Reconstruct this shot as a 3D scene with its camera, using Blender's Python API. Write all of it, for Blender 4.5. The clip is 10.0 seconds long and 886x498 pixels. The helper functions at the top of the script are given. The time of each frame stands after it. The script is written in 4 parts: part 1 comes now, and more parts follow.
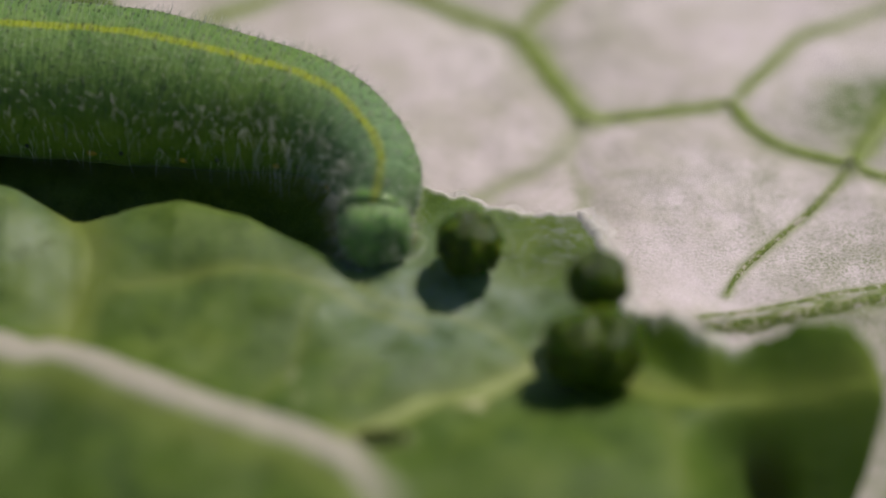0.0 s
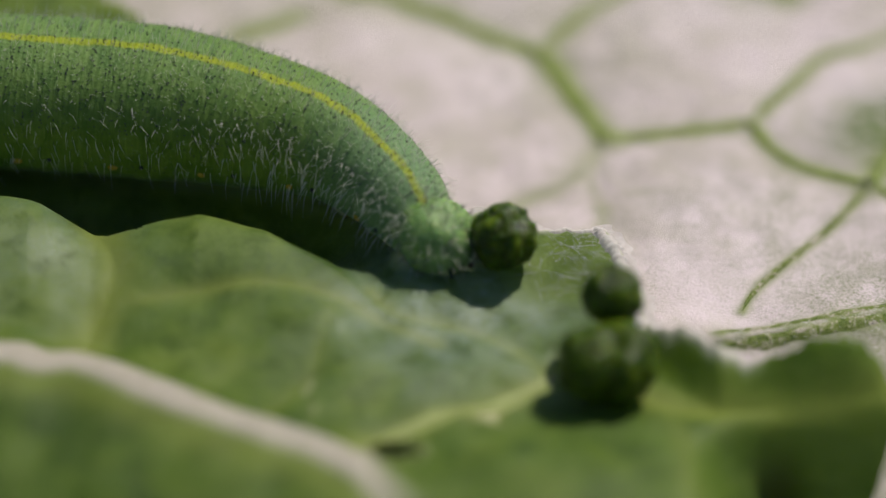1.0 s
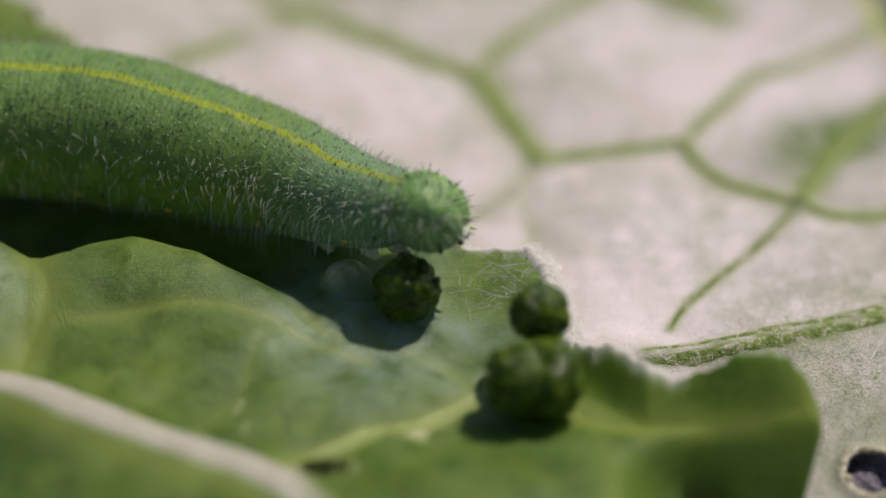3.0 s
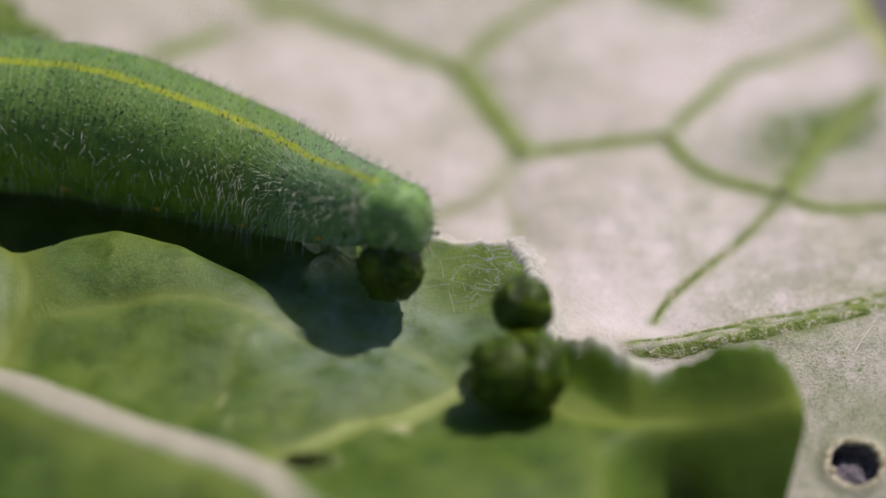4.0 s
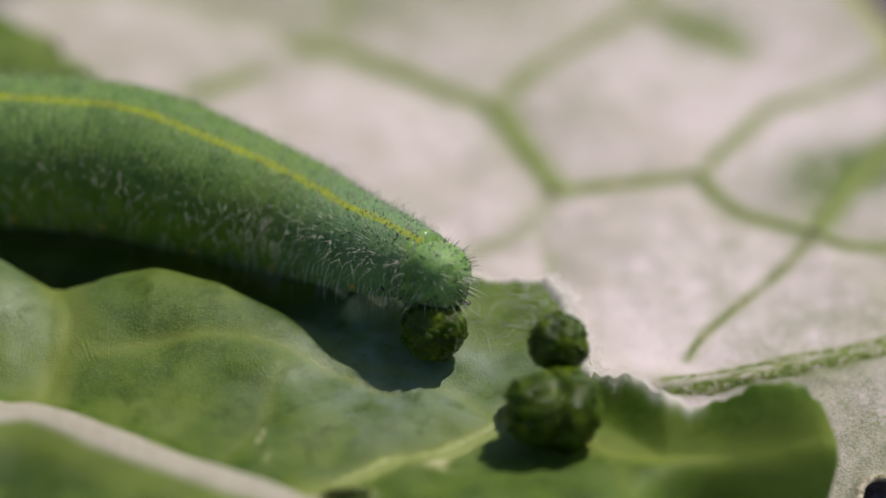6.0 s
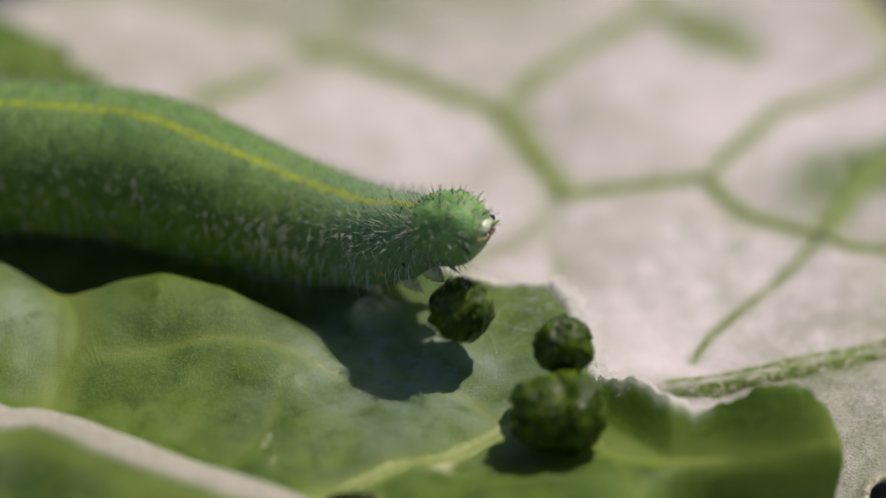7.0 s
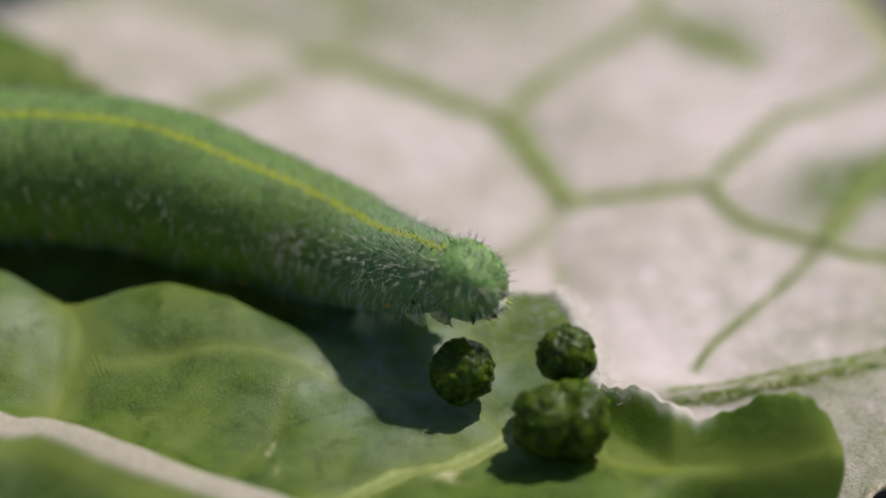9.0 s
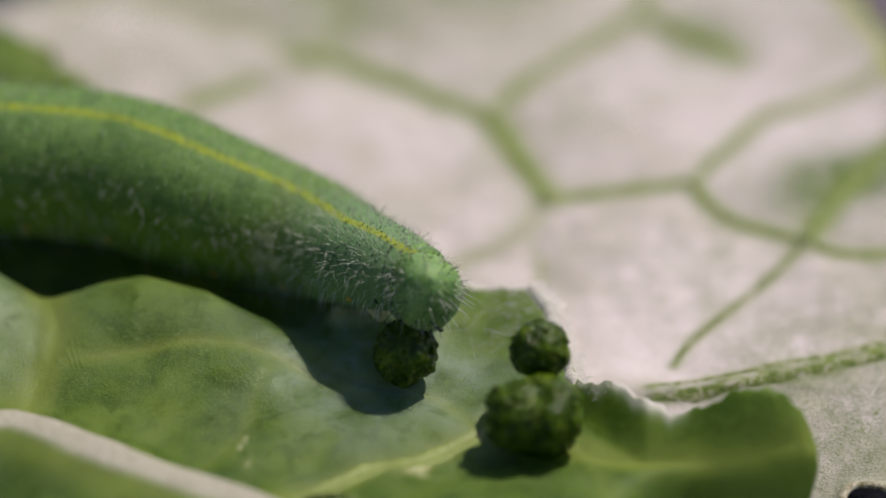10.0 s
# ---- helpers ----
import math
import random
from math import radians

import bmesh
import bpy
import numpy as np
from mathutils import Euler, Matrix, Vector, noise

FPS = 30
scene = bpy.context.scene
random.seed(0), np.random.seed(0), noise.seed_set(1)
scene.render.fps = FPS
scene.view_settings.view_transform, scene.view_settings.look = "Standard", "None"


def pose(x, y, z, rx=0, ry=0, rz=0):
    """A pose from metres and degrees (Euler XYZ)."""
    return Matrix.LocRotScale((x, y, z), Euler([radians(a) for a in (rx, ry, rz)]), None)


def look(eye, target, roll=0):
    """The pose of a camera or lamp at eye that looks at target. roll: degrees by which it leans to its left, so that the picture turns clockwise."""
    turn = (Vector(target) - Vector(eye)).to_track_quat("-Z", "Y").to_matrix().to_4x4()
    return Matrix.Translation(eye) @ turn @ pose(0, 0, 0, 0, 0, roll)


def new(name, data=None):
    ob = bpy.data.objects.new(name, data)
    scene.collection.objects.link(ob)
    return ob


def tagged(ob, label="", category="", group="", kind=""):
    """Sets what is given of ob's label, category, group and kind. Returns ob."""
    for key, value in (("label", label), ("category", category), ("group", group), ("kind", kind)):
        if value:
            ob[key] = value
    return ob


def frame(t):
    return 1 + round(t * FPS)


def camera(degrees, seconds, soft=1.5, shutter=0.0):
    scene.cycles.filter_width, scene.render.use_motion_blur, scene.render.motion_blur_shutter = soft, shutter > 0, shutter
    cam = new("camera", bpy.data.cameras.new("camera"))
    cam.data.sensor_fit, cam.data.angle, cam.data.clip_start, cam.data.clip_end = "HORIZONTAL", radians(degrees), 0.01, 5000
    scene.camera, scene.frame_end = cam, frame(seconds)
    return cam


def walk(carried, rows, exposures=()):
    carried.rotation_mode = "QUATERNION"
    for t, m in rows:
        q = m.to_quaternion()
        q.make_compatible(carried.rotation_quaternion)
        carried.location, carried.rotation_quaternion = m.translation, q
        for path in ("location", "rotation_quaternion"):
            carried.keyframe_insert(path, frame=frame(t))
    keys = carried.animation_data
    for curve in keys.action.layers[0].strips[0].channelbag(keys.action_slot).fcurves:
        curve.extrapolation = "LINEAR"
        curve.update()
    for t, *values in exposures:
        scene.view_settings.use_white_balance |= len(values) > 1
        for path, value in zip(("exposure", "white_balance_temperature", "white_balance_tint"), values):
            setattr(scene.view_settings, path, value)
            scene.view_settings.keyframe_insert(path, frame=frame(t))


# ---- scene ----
# A caterpillar on a torn cabbage leaf, seen from a hand's width. All plan numbers are in millimetres.
MM = 0.001

# ---- camera ----
cam = camera(10, 10.0, shutter=0.25)
cam.data.dof.use_dof = True
cam.data.dof.focus_distance = 113.9 * MM
cam.data.dof.aperture_fstop = 24.0
cam.data.dof.aperture_blades = 7
# seconds, place in mm, turn in degrees
PATH = (
    (0, -4.449, -88.720, 70.596, 51.097, -1.407, -1.529),
    (0.5, -3.708, -89.493, 71.486, 51.300, -1.265, -0.751),
    (1, -3.056, -89.979, 70.697, 51.614, -1.097, -0.596),
    (1.5, -2.612, -89.375, 70.406, 51.414, -0.990, -0.747),
    (2, -2.321, -89.918, 71.113, 51.538, -0.889, -0.636),
    (2.5, -1.755, -90.652, 71.312, 51.774, -0.712, -0.643),
    (3, -1.180, -91.033, 71.235, 51.957, -0.665, -0.724),
    (3.2, -1.166, -90.676, 71.099, 51.815, -0.721, -0.904),
    (4.5, -0.430, -91.220, 71.003, 52.052, -0.379, -0.683),
    (5, -1.249, -90.888, 71.784, 51.802, -0.761, -0.648),
    (5.5, -1.891, -91.522, 72.507, 52.057, -0.609, -0.563),
    (5.7, -1.703, -91.721, 71.832, 52.297, -0.567, -0.661),
    (7, -0.315, -92.053, 72.003, 52.356, 0.108, -0.404),
    (7.5, -0.236, -92.122, 72.115, 52.308, 0.052, -0.410),
    (8, 0.235, -92.518, 72.331, 52.378, 0.268, -0.471),
    (8.5, 0.111, -92.395, 72.180, 52.403, 0.286, -0.398),
    (9, -0.568, -92.121, 72.577, 52.254, 0.097, -0.514),
    (9.5, -0.376, -92.440, 71.997, 52.551, 0.168, -0.487),
    (10, 2.167, -92.332, 71.810, 52.562, 0.551, 0.515),
)
walk(cam, [(t, pose(x * MM, y * MM, z * MM, a, b, c)) for t, x, y, z, a, b, c in PATH],
     exposures=[(0, -0.22), (0.5, -0.1), (1, -0.08), (2.5, 0.0), (10, 0.0)])

# ---- world and sun ----
SUN_FROM = Vector((0.375, 0.40, 0.84)).normalized()
world = bpy.data.worlds.new("sky")
scene.world = world
world.use_nodes = True
wn = world.node_tree.nodes
sky = wn.new("ShaderNodeTexSky")
sky.sky_type = "NISHITA"
sky.sun_disc = False
sky.sun_elevation = math.asin(SUN_FROM.z)
sky.sun_rotation = math.atan2(SUN_FROM.x, SUN_FROM.y)
wn["Background"].inputs["Strength"].default_value = 0.064
world.node_tree.links.new(sky.outputs["Color"], wn["Background"].inputs["Color"])
sun_data = bpy.data.lights.new("sun", "SUN")
sun_data.energy, sun_data.angle, sun_data.color = 3.85, radians(1.8), (1.0, 0.91, 0.78)
sun = new("sun", sun_data)
sun.matrix_world = look(SUN_FROM, (0, 0, 0))


# ---- materials ----
class Nodes:
    """A small writer for node materials."""

    def __init__(self, name):
        self.mat = bpy.data.materials.new(name)
        self.mat.use_nodes = True
        self.tree = self.mat.node_tree
        self.bsdf = self.tree.nodes["Principled BSDF"]
        self.out = self.tree.nodes["Material Output"]

    def add(self, kind, **values):
        n = self.tree.nodes.new(kind)
        for k, v in values.items():
            n.inputs[k].default_value = v
        return n

    def link(self, a, b):
        self.tree.links.new(a, b)

    def coords(self, local=True):
        n = self.tree.nodes.new("ShaderNodeTexCoord" if local else "ShaderNodeNewGeometry")
        return n.outputs["Object" if local else "Position"]

    def noise(self, where, per_mm, detail=3.0, rough=0.55, distort=0.0):
        n = self.add("ShaderNodeTexNoise", Scale=per_mm * 1000, Detail=detail, Roughness=rough, Distortion=distort)
        self.link(where, n.inputs["Vector"])
        return n.outputs["Fac"]

    def ramp(self, fac, *stops):
        n = self.tree.nodes.new("ShaderNodeValToRGB")
        el = n.color_ramp.elements
        while len(el) < len(stops):
            el.new(0.5)
        for e, (p, c) in zip(el, stops):
            e.position, e.color = p, (c, c, c, 1) if isinstance(c, (int, float)) else (*c, 1)
        self.link(fac, n.inputs["Fac"])
        return n.outputs["Color"]

    def mix(self, fac, a, b, blend="MIX"):
        n = self.tree.nodes.new("ShaderNodeMix")
        n.data_type, n.blend_type = "RGBA", blend
        for s, v in ((n.inputs["Factor"], fac), (n.inputs[6], a), (n.inputs[7], b)):
            if isinstance(v, (int, float)):
                s.default_value = v
            elif isinstance(v, tuple):
                s.default_value = (*v, 1)
            else:
                self.link(v, s)
        return n.outputs[2]

    def math(self, op, a, b=0.0, c=0.0):
        n = self.tree.nodes.new("ShaderNodeMath")
        n.operation = op
        for s, v in zip(n.inputs, (a, b, c)):
            if isinstance(v, (int, float)):
                s.default_value = v
            else:
                self.link(v, s)
        return n.outputs[0]

    def attr(self, name):
        n = self.tree.nodes.new("ShaderNodeAttribute")
        n.attribute_name = name
        return n.outputs["Fac"]

    def bump(self, height, depth_mm, strength=1.0):
        n = self.add("ShaderNodeBump", Strength=strength, Distance=depth_mm * MM)
        self.link(height, n.inputs["Height"])
        self.link(n.outputs["Normal"], self.bsdf.inputs["Normal"])
        return n.outputs["Normal"]

    def set(self, **values):
        for k, v in values.items():
            s = self.bsdf.inputs[k.replace("_", " ")]
            if isinstance(v, (int, float)) or (isinstance(v, tuple) and len(v) == 4) or (isinstance(v, tuple) and len(v) == 3 and s.type == "VECTOR"):
                s.default_value = v
            elif isinstance(v, tuple):
                s.default_value = (*v, 1)
            else:
                self.link(v, s)

    def translucent(self, colour, share, normal=None):
        t = self.add("ShaderNodeBsdfTranslucent")
        m = self.add("ShaderNodeMixShader", Fac=share)
        if isinstance(colour, tuple):
            t.inputs["Color"].default_value = (*colour, 1)
        else:
            self.link(colour, t.inputs["Color"])
        if normal:
            self.link(normal, t.inputs["Normal"])
        self.link(self.bsdf.outputs["BSDF"], m.inputs[1])
        self.link(t.outputs["BSDF"], m.inputs[2])
        self.link(m.outputs["Shader"], self.out.inputs["Surface"])


def green_leaf_material():
    """Waxy upper side of a cabbage leaf: mottled green, bluish wax with skylight painted in, yellowish veins, chewed
    pale rims.
    """
    n = Nodes("waxy green leaf")
    p = n.coords()
    blotch = n.noise(p, 0.45, 4, 0.6, 0.6)
    grain = n.noise(p, 14, 3, 0.7)
    wax = n.noise(p, 0.9, 3, 0.6)
    base = n.ramp(blotch, (0.34, (0.030, 0.078, 0.004)), (0.5, (0.098, 0.175, 0.011)), (0.66, (0.165, 0.24, 0.030)))
    # Bluish wax, coloured paler to stand in for skylight on the shaded leaf.
    bloom_skylight = n.math("MULTIPLY", n.attr("bloom_skylight"), n.ramp(wax, (0.30, 0.15), (0.70, 1.0)))
    base = n.mix(bloom_skylight, base, (0.34, 0.46, 0.42))
    base = n.mix(n.ramp(grain, (0.50, 0.0), (0.66, 0.6)), base, (0.20, 0.28, 0.06))
    dots = n.noise(p, 26, 2, 0.8)
    spot = n.noise(p, 1.3, 4, 0.65, 0.5)
    base = n.mix(n.ramp(spot, (0.50, 0.0), (0.66, 0.65)), base, (0.030, 0.078, 0.006))
    base = n.mix(n.ramp(dots, (0.55, 0.0), (0.66, 0.75)), base, (0.25, 0.35, 0.09))
    base = n.mix(n.ramp(dots, (0.28, 0.45), (0.42, 0.0)), base, (0.012, 0.035, 0.002))
    vein = n.attr("vein")
    base = n.mix(n.math("MULTIPLY", vein, 0.8), base, (0.29, 0.35, 0.075))
    base = n.mix(n.attr("crest"), base, n.ramp(n.noise(p, 7, 4, 0.75), (0.35, (0.50, 0.44, 0.37)), (0.6, (0.76, 0.69, 0.66))))
    base = n.mix(n.attr("rim"), base, (0.72, 0.68, 0.66))
    base = n.mix(n.attr("scar"), base, n.ramp(n.noise(p, 3, 3), (0.4, (0.34, 0.34, 0.10)), (0.6, (0.72, 0.72, 0.45))))
    # Shade inside the tip's hollow, painted as a dark colour.
    base = n.mix(n.attr("pit_shade"), base, (0.020, 0.026, 0.005))
    h = n.math("ADD", n.math("MULTIPLY", dots, 0.5), n.math("MULTIPLY", grain, 0.7))
    nor = n.bump(h, 0.035, 0.6)
    n.set(Base_Color=base, Roughness=n.ramp(grain, (0.3, 0.32), (0.7, 0.58)), Specular_IOR_Level=n.math("ADD", 0.2, n.math("MULTIPLY", bloom_skylight, 1.0)),
          Sheen_Weight=n.math("MULTIPLY", bloom_skylight, 0.9), Sheen_Roughness=0.5, Sheen_Tint=(0.80, 0.92, 1.0))
    n.translucent(n.mix(0.6, base, (0.56, 0.78, 0.03)), 0.36, nor)
    return n.mat


def pale_leaf_material():
    """Pale underside of a cabbage leaf: lilac-white felt, green veins, green mottling where the wax is rubbed off,
    slope shade painted greyer.
    """
    n = Nodes("pale leaf underside")
    p = n.coords()
    soft = n.noise(p, 0.22, 3, 0.5, 0.5)
    fine = n.noise(p, 15, 3, 0.75)
    mid = n.noise(p, 1.6, 4, 0.7, 0.3)
    base = n.ramp(soft, (0.32, (0.62, 0.545, 0.55)), (0.58, (0.83, 0.73, 0.79)))
    base = n.mix(n.ramp(n.noise(p, 0.5, 4, 0.6, 1.0), (0.44, 0.0), (0.70, 0.5)), base, (0.47, 0.46, 0.34))
    # Greyer tone, with the dimness of turned-away slopes painted in.
    base = n.mix(n.math("MULTIPLY", n.attr("dull_shade"), n.ramp(n.noise(p, 0.35, 4, 0.6, 0.8), (0.35, 0.2), (0.62, 1.0))), base, (0.43, 0.42, 0.33))
    speck = n.math("MULTIPLY", n.ramp(fine, (0.48, 0.0), (0.60, 1.0)), n.ramp(mid, (0.35, 0.10), (0.65, 0.9)))
    base = n.mix(n.math("MULTIPLY", speck, n.attr("mottle")), base, (0.20, 0.26, 0.09))
    blot = n.math("MULTIPLY", n.ramp(n.noise(p, 1.1, 5, 0.75, 0.3), (0.42, 0.0), (0.60, 0.75)), n.ramp(fine, (0.30, 0.25), (0.62, 1.0)))
    base = n.mix(n.math("MULTIPLY", blot, n.attr("mottle")), base, (0.18, 0.21, 0.11))
    patch = n.math("MULTIPLY", n.attr("patch"), n.ramp(n.noise(p, 3.0, 5, 0.75, 1.0), (0.32, 0.0), (0.52, 1.0)))
    base = n.mix(patch, base, (0.085, 0.15, 0.018))
    vein = n.attr("vein")
    base = n.mix(vein, base, n.ramp(n.noise(p, 2.5, 3), (0.3, (0.13, 0.19, 0.03)), (0.7, (0.26, 0.33, 0.08))))
    base = n.mix(n.attr("rim"), base, (0.50, 0.56, 0.14))
    base = n.mix(n.attr("scar"), base, n.ramp(n.noise(p, 6, 3), (0.4, (0.20, 0.16, 0.06)), (0.6, (0.70, 0.62, 0.50))))
    h = n.math("ADD", fine, n.math("MULTIPLY", mid, 0.8))
    nor = n.bump(h, 0.06, 0.6)
    n.set(Base_Color=base, Roughness=0.6, Specular_IOR_Level=0.35)
    n.translucent(n.mix(0.4, base, (0.40, 0.50, 0.15)), 0.14, nor)
    return n.mat


def skin_material(name="caterpillar skin", head=False):
    """Soft velvety green skin with pale grains; on the body a yellow line along the back (local y)."""
    n = Nodes(name)
    p = n.coords()
    sep = n.tree.nodes.new("ShaderNodeSeparateXYZ")
    n.link(p, sep.inputs[0])
    info = n.tree.nodes.new("ShaderNodeObjectInfo")
    vec = n.tree.nodes.new("ShaderNodeVectorMath")
    vec.operation = "ADD"
    n.link(p, vec.inputs[0])
    n.link(info.outputs["Random"], vec.inputs[1])
    q = vec.outputs[0]
    grain = n.noise(q, 9, 3, 0.7)
    mott = n.noise(q, 1.6, 3, 0.6)
    if head:
        base = n.ramp(mott, (0.3, (0.10, 0.215, 0.060)), (0.7, (0.235, 0.38, 0.14)))
        base = n.mix(n.ramp(n.noise(q, 16, 2, 0.7), (0.55, 0.0), (0.70, 0.6)), base, (0.50, 0.60, 0.22))
    else:
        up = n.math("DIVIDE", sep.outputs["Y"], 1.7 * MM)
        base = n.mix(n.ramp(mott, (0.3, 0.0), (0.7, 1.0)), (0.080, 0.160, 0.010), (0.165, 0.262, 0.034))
        # Towards the back, the haze of backlit fuzz put into the skin colour.
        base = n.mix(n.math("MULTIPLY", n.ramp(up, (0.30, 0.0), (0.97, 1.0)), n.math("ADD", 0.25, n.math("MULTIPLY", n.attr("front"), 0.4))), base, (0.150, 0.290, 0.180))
        base = n.mix(n.math("MULTIPLY", n.attr("front"), 0.55), base, (0.185, 0.315, 0.185))
        base = n.mix(n.ramp(grain, (0.58, 0.0), (0.70, 0.5)), base, (0.30, 0.40, 0.20))
        side = n.math("ABSOLUTE", n.math("ADD", sep.outputs["X"], n.math("MULTIPLY", n.math("SUBTRACT", mott, 0.5), 0.22 * MM)))
        line = n.math("MULTIPLY", n.ramp(n.math("DIVIDE", side, 0.235 * MM), (0.28, 1.0), (0.55, 0.0)), n.math("GREATER_THAN", sep.outputs["Y"], 0.2 * MM))
        base = n.mix(n.math("MULTIPLY", line, n.ramp(n.noise(q, 4.0, 3, 0.7), (0.3, 0.55), (0.6, 0.92))), base, (0.33, 0.39, 0.010))
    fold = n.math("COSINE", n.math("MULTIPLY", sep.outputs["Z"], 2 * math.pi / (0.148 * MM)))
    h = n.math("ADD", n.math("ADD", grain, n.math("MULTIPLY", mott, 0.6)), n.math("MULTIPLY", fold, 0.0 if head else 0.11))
    # Crease shade between the fine folds, painted dark into the skin.
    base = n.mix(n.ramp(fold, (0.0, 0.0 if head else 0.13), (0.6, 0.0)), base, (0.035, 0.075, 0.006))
    nor = n.bump(h, 0.05, 0.7)
    n.set(Base_Color=base, Roughness=0.45 if head else 0.6, Specular_IOR_Level=0.35 if head else 0.2, Subsurface_Weight=0.8 if head else 0.15,
          Subsurface_Radius=(0.6, 1.0, 0.25), Subsurface_Scale=(0.7 if head else 0.3) * MM,
          Sheen_Weight=0.12, Sheen_Roughness=0.3, Sheen_Tint=(0.85, 0.95, 0.9))
    return n.mat


def rib_material():
    """Rough rib flank: green where the felt is worn away, pale elsewhere."""
    n = Nodes("rib flank")
    p = n.coords()
    f = n.noise(p, 3.2, 5, 0.75, 0.6)
    g = n.noise(p, 14, 3, 0.7)
    base = n.ramp(f, (0.34, (0.06, 0.11, 0.006)), (0.50, (0.17, 0.23, 0.03)), (0.60, (0.50, 0.46, 0.38)))
    n.bump(n.math("ADD", f, g), 0.08, 0.8)
    n.set(Base_Color=base, Roughness=n.ramp(g, (0.35, 0.2), (0.6, 0.6)), Specular_IOR_Level=0.5)
    return n.mat


def plain(name, colour, rough, grain=8.0, spread=0.3, depth=0.02, **more):
    n = Nodes(name)
    p = n.coords()
    f = n.noise(p, grain, 3, 0.6)
    dark = tuple(c * (1 - spread) for c in colour)
    n.set(Base_Color=n.mix(f, dark, tuple(min(1, c * (1 + spread)) for c in colour)), Roughness=rough, **more)
    if depth:
        n.bump(f, depth, 0.6)
    return n.mat


def frass_material():
    """Damp droppings: dark olive, chewed leaf crumbs, wet shine."""
    n = Nodes("damp frass")
    p = n.coords()
    f = n.noise(p, 2.2, 4, 0.65, 0.4)
    g = n.noise(p, 12, 3, 0.7)
    base = n.ramp(f, (0.3, (0.012, 0.026, 0.001)), (0.52, (0.042, 0.078, 0.001)), (0.70, (0.130, 0.185, 0.008)))
    n.bump(n.math("ADD", g, f), 0.04, 0.6)
    n.set(Base_Color=base, Roughness=n.ramp(g, (0.35, 0.06), (0.65, 0.40)), Specular_IOR_Level=0.24, Subsurface_Weight=0.6,
          Subsurface_Radius=(0.4, 0.9, 0.1), Subsurface_Scale=0.5 * MM)
    return n.mat


def ground_material():
    n = Nodes("violet-grey gritty ground")
    p = n.coords()
    f = n.noise(p, 4, 4, 0.7)
    g = n.noise(p, 0.06, 4, 0.6)
    base = n.mix(n.math("MULTIPLY", g, 0.5), n.ramp(f, (0.36, (0.07, 0.060, 0.085)), (0.66, (0.36, 0.315, 0.40))), (0.14, 0.12, 0.165))
    n.bump(f, 0.4, 0.9)
    n.set(Base_Color=base, Roughness=0.9)
    return n.mat


GREEN = green_leaf_material()
PALE = pale_leaf_material()
PALE_VEIN = plain("green vein", (0.15, 0.205, 0.028), 0.55, 3.0, 0.4, 0.05)
RIB = rib_material()
GREEN_VEIN = plain("yellowish vein", (0.21, 0.26, 0.065), 0.5, 5.0, 0.45, 0.03)
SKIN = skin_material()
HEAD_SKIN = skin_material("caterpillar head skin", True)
def seta_material():
    """Clear pale hair that passes light on."""
    n = Nodes("pale bristle")
    n.set(Base_Color=n.mix(n.noise(n.coords(), 3.0), (0.68, 0.69, 0.58), (0.92, 0.92, 0.86)), Roughness=0.35, IOR=1.9)
    n.translucent((0.98, 0.98, 0.94), 0.55)
    return n.mat


SETA = seta_material()
SPECK = plain("dark wart", (0.012, 0.020, 0.022), 0.35, depth=0)
YELLOW = plain("yellow spot", (0.42, 0.29, 0.02), 0.5, depth=0)
LEG = plain("pale green leg skin", (0.58, 0.64, 0.30), 0.25, Subsurface_Weight=0.5, Subsurface_Radius=(0.5, 1.0, 0.3), Subsurface_Scale=0.3 * MM)
JAW = plain("brown jaw", (0.10, 0.035, 0.012), 0.25)
COLLAR = plain("glossy pale green collar", (0.19, 0.34, 0.08), 0.2, depth=0.03, Subsurface_Weight=0.3, Subsurface_Radius=(0.5, 1.0, 0.3), Subsurface_Scale=0.3 * MM)
LIP = plain("glassy whitish lip", (0.60, 0.66, 0.50), 0.1, depth=0.01, Subsurface_Weight=0.3, Subsurface_Radius=(0.5, 1.0, 0.5), Subsurface_Scale=0.3 * MM)
FRASS = frass_material()
def felt_material():
    """Bleached torn leaf tissue that glows against the light."""
    n = Nodes("white felt")
    f = n.noise(n.coords(), 8, 4, 0.7)
    c = n.ramp(f, (0.3, (0.76, 0.71, 0.69)), (0.65, (0.90, 0.87, 0.87)))
    nor = n.bump(f, 0.05, 0.4)
    n.set(Base_Color=c, Roughness=0.8)
    n.translucent(c, 0.5, nor)
    return n.mat


FELT = felt_material()
SILK = plain("white silk", (0.80, 0.78, 0.76), 0.4, depth=0)
GROUND = ground_material()


# ---- building helpers ----
def link_mesh(name, verts, faces, material, parent=None, label="", smooth=True, attrs=None):
    me = bpy.data.meshes.new(name)
    me.from_pydata([tuple(v) for v in np.asarray(verts) * MM], [], [tuple(f) for f in faces])
    me.materials.append(material)
    if smooth:
        me.polygons.foreach_set("use_smooth", [True] * len(me.polygons))
    for key, values in (attrs or {}).items():
        a = me.attributes.new(key, "FLOAT", "POINT")
        a.data.foreach_set("value", np.asarray(values, dtype=np.float32))
    me.update()
    ob = new(name, me)
    if parent:
        ob.parent = parent
    if label:
        tagged(ob, label)
    return ob


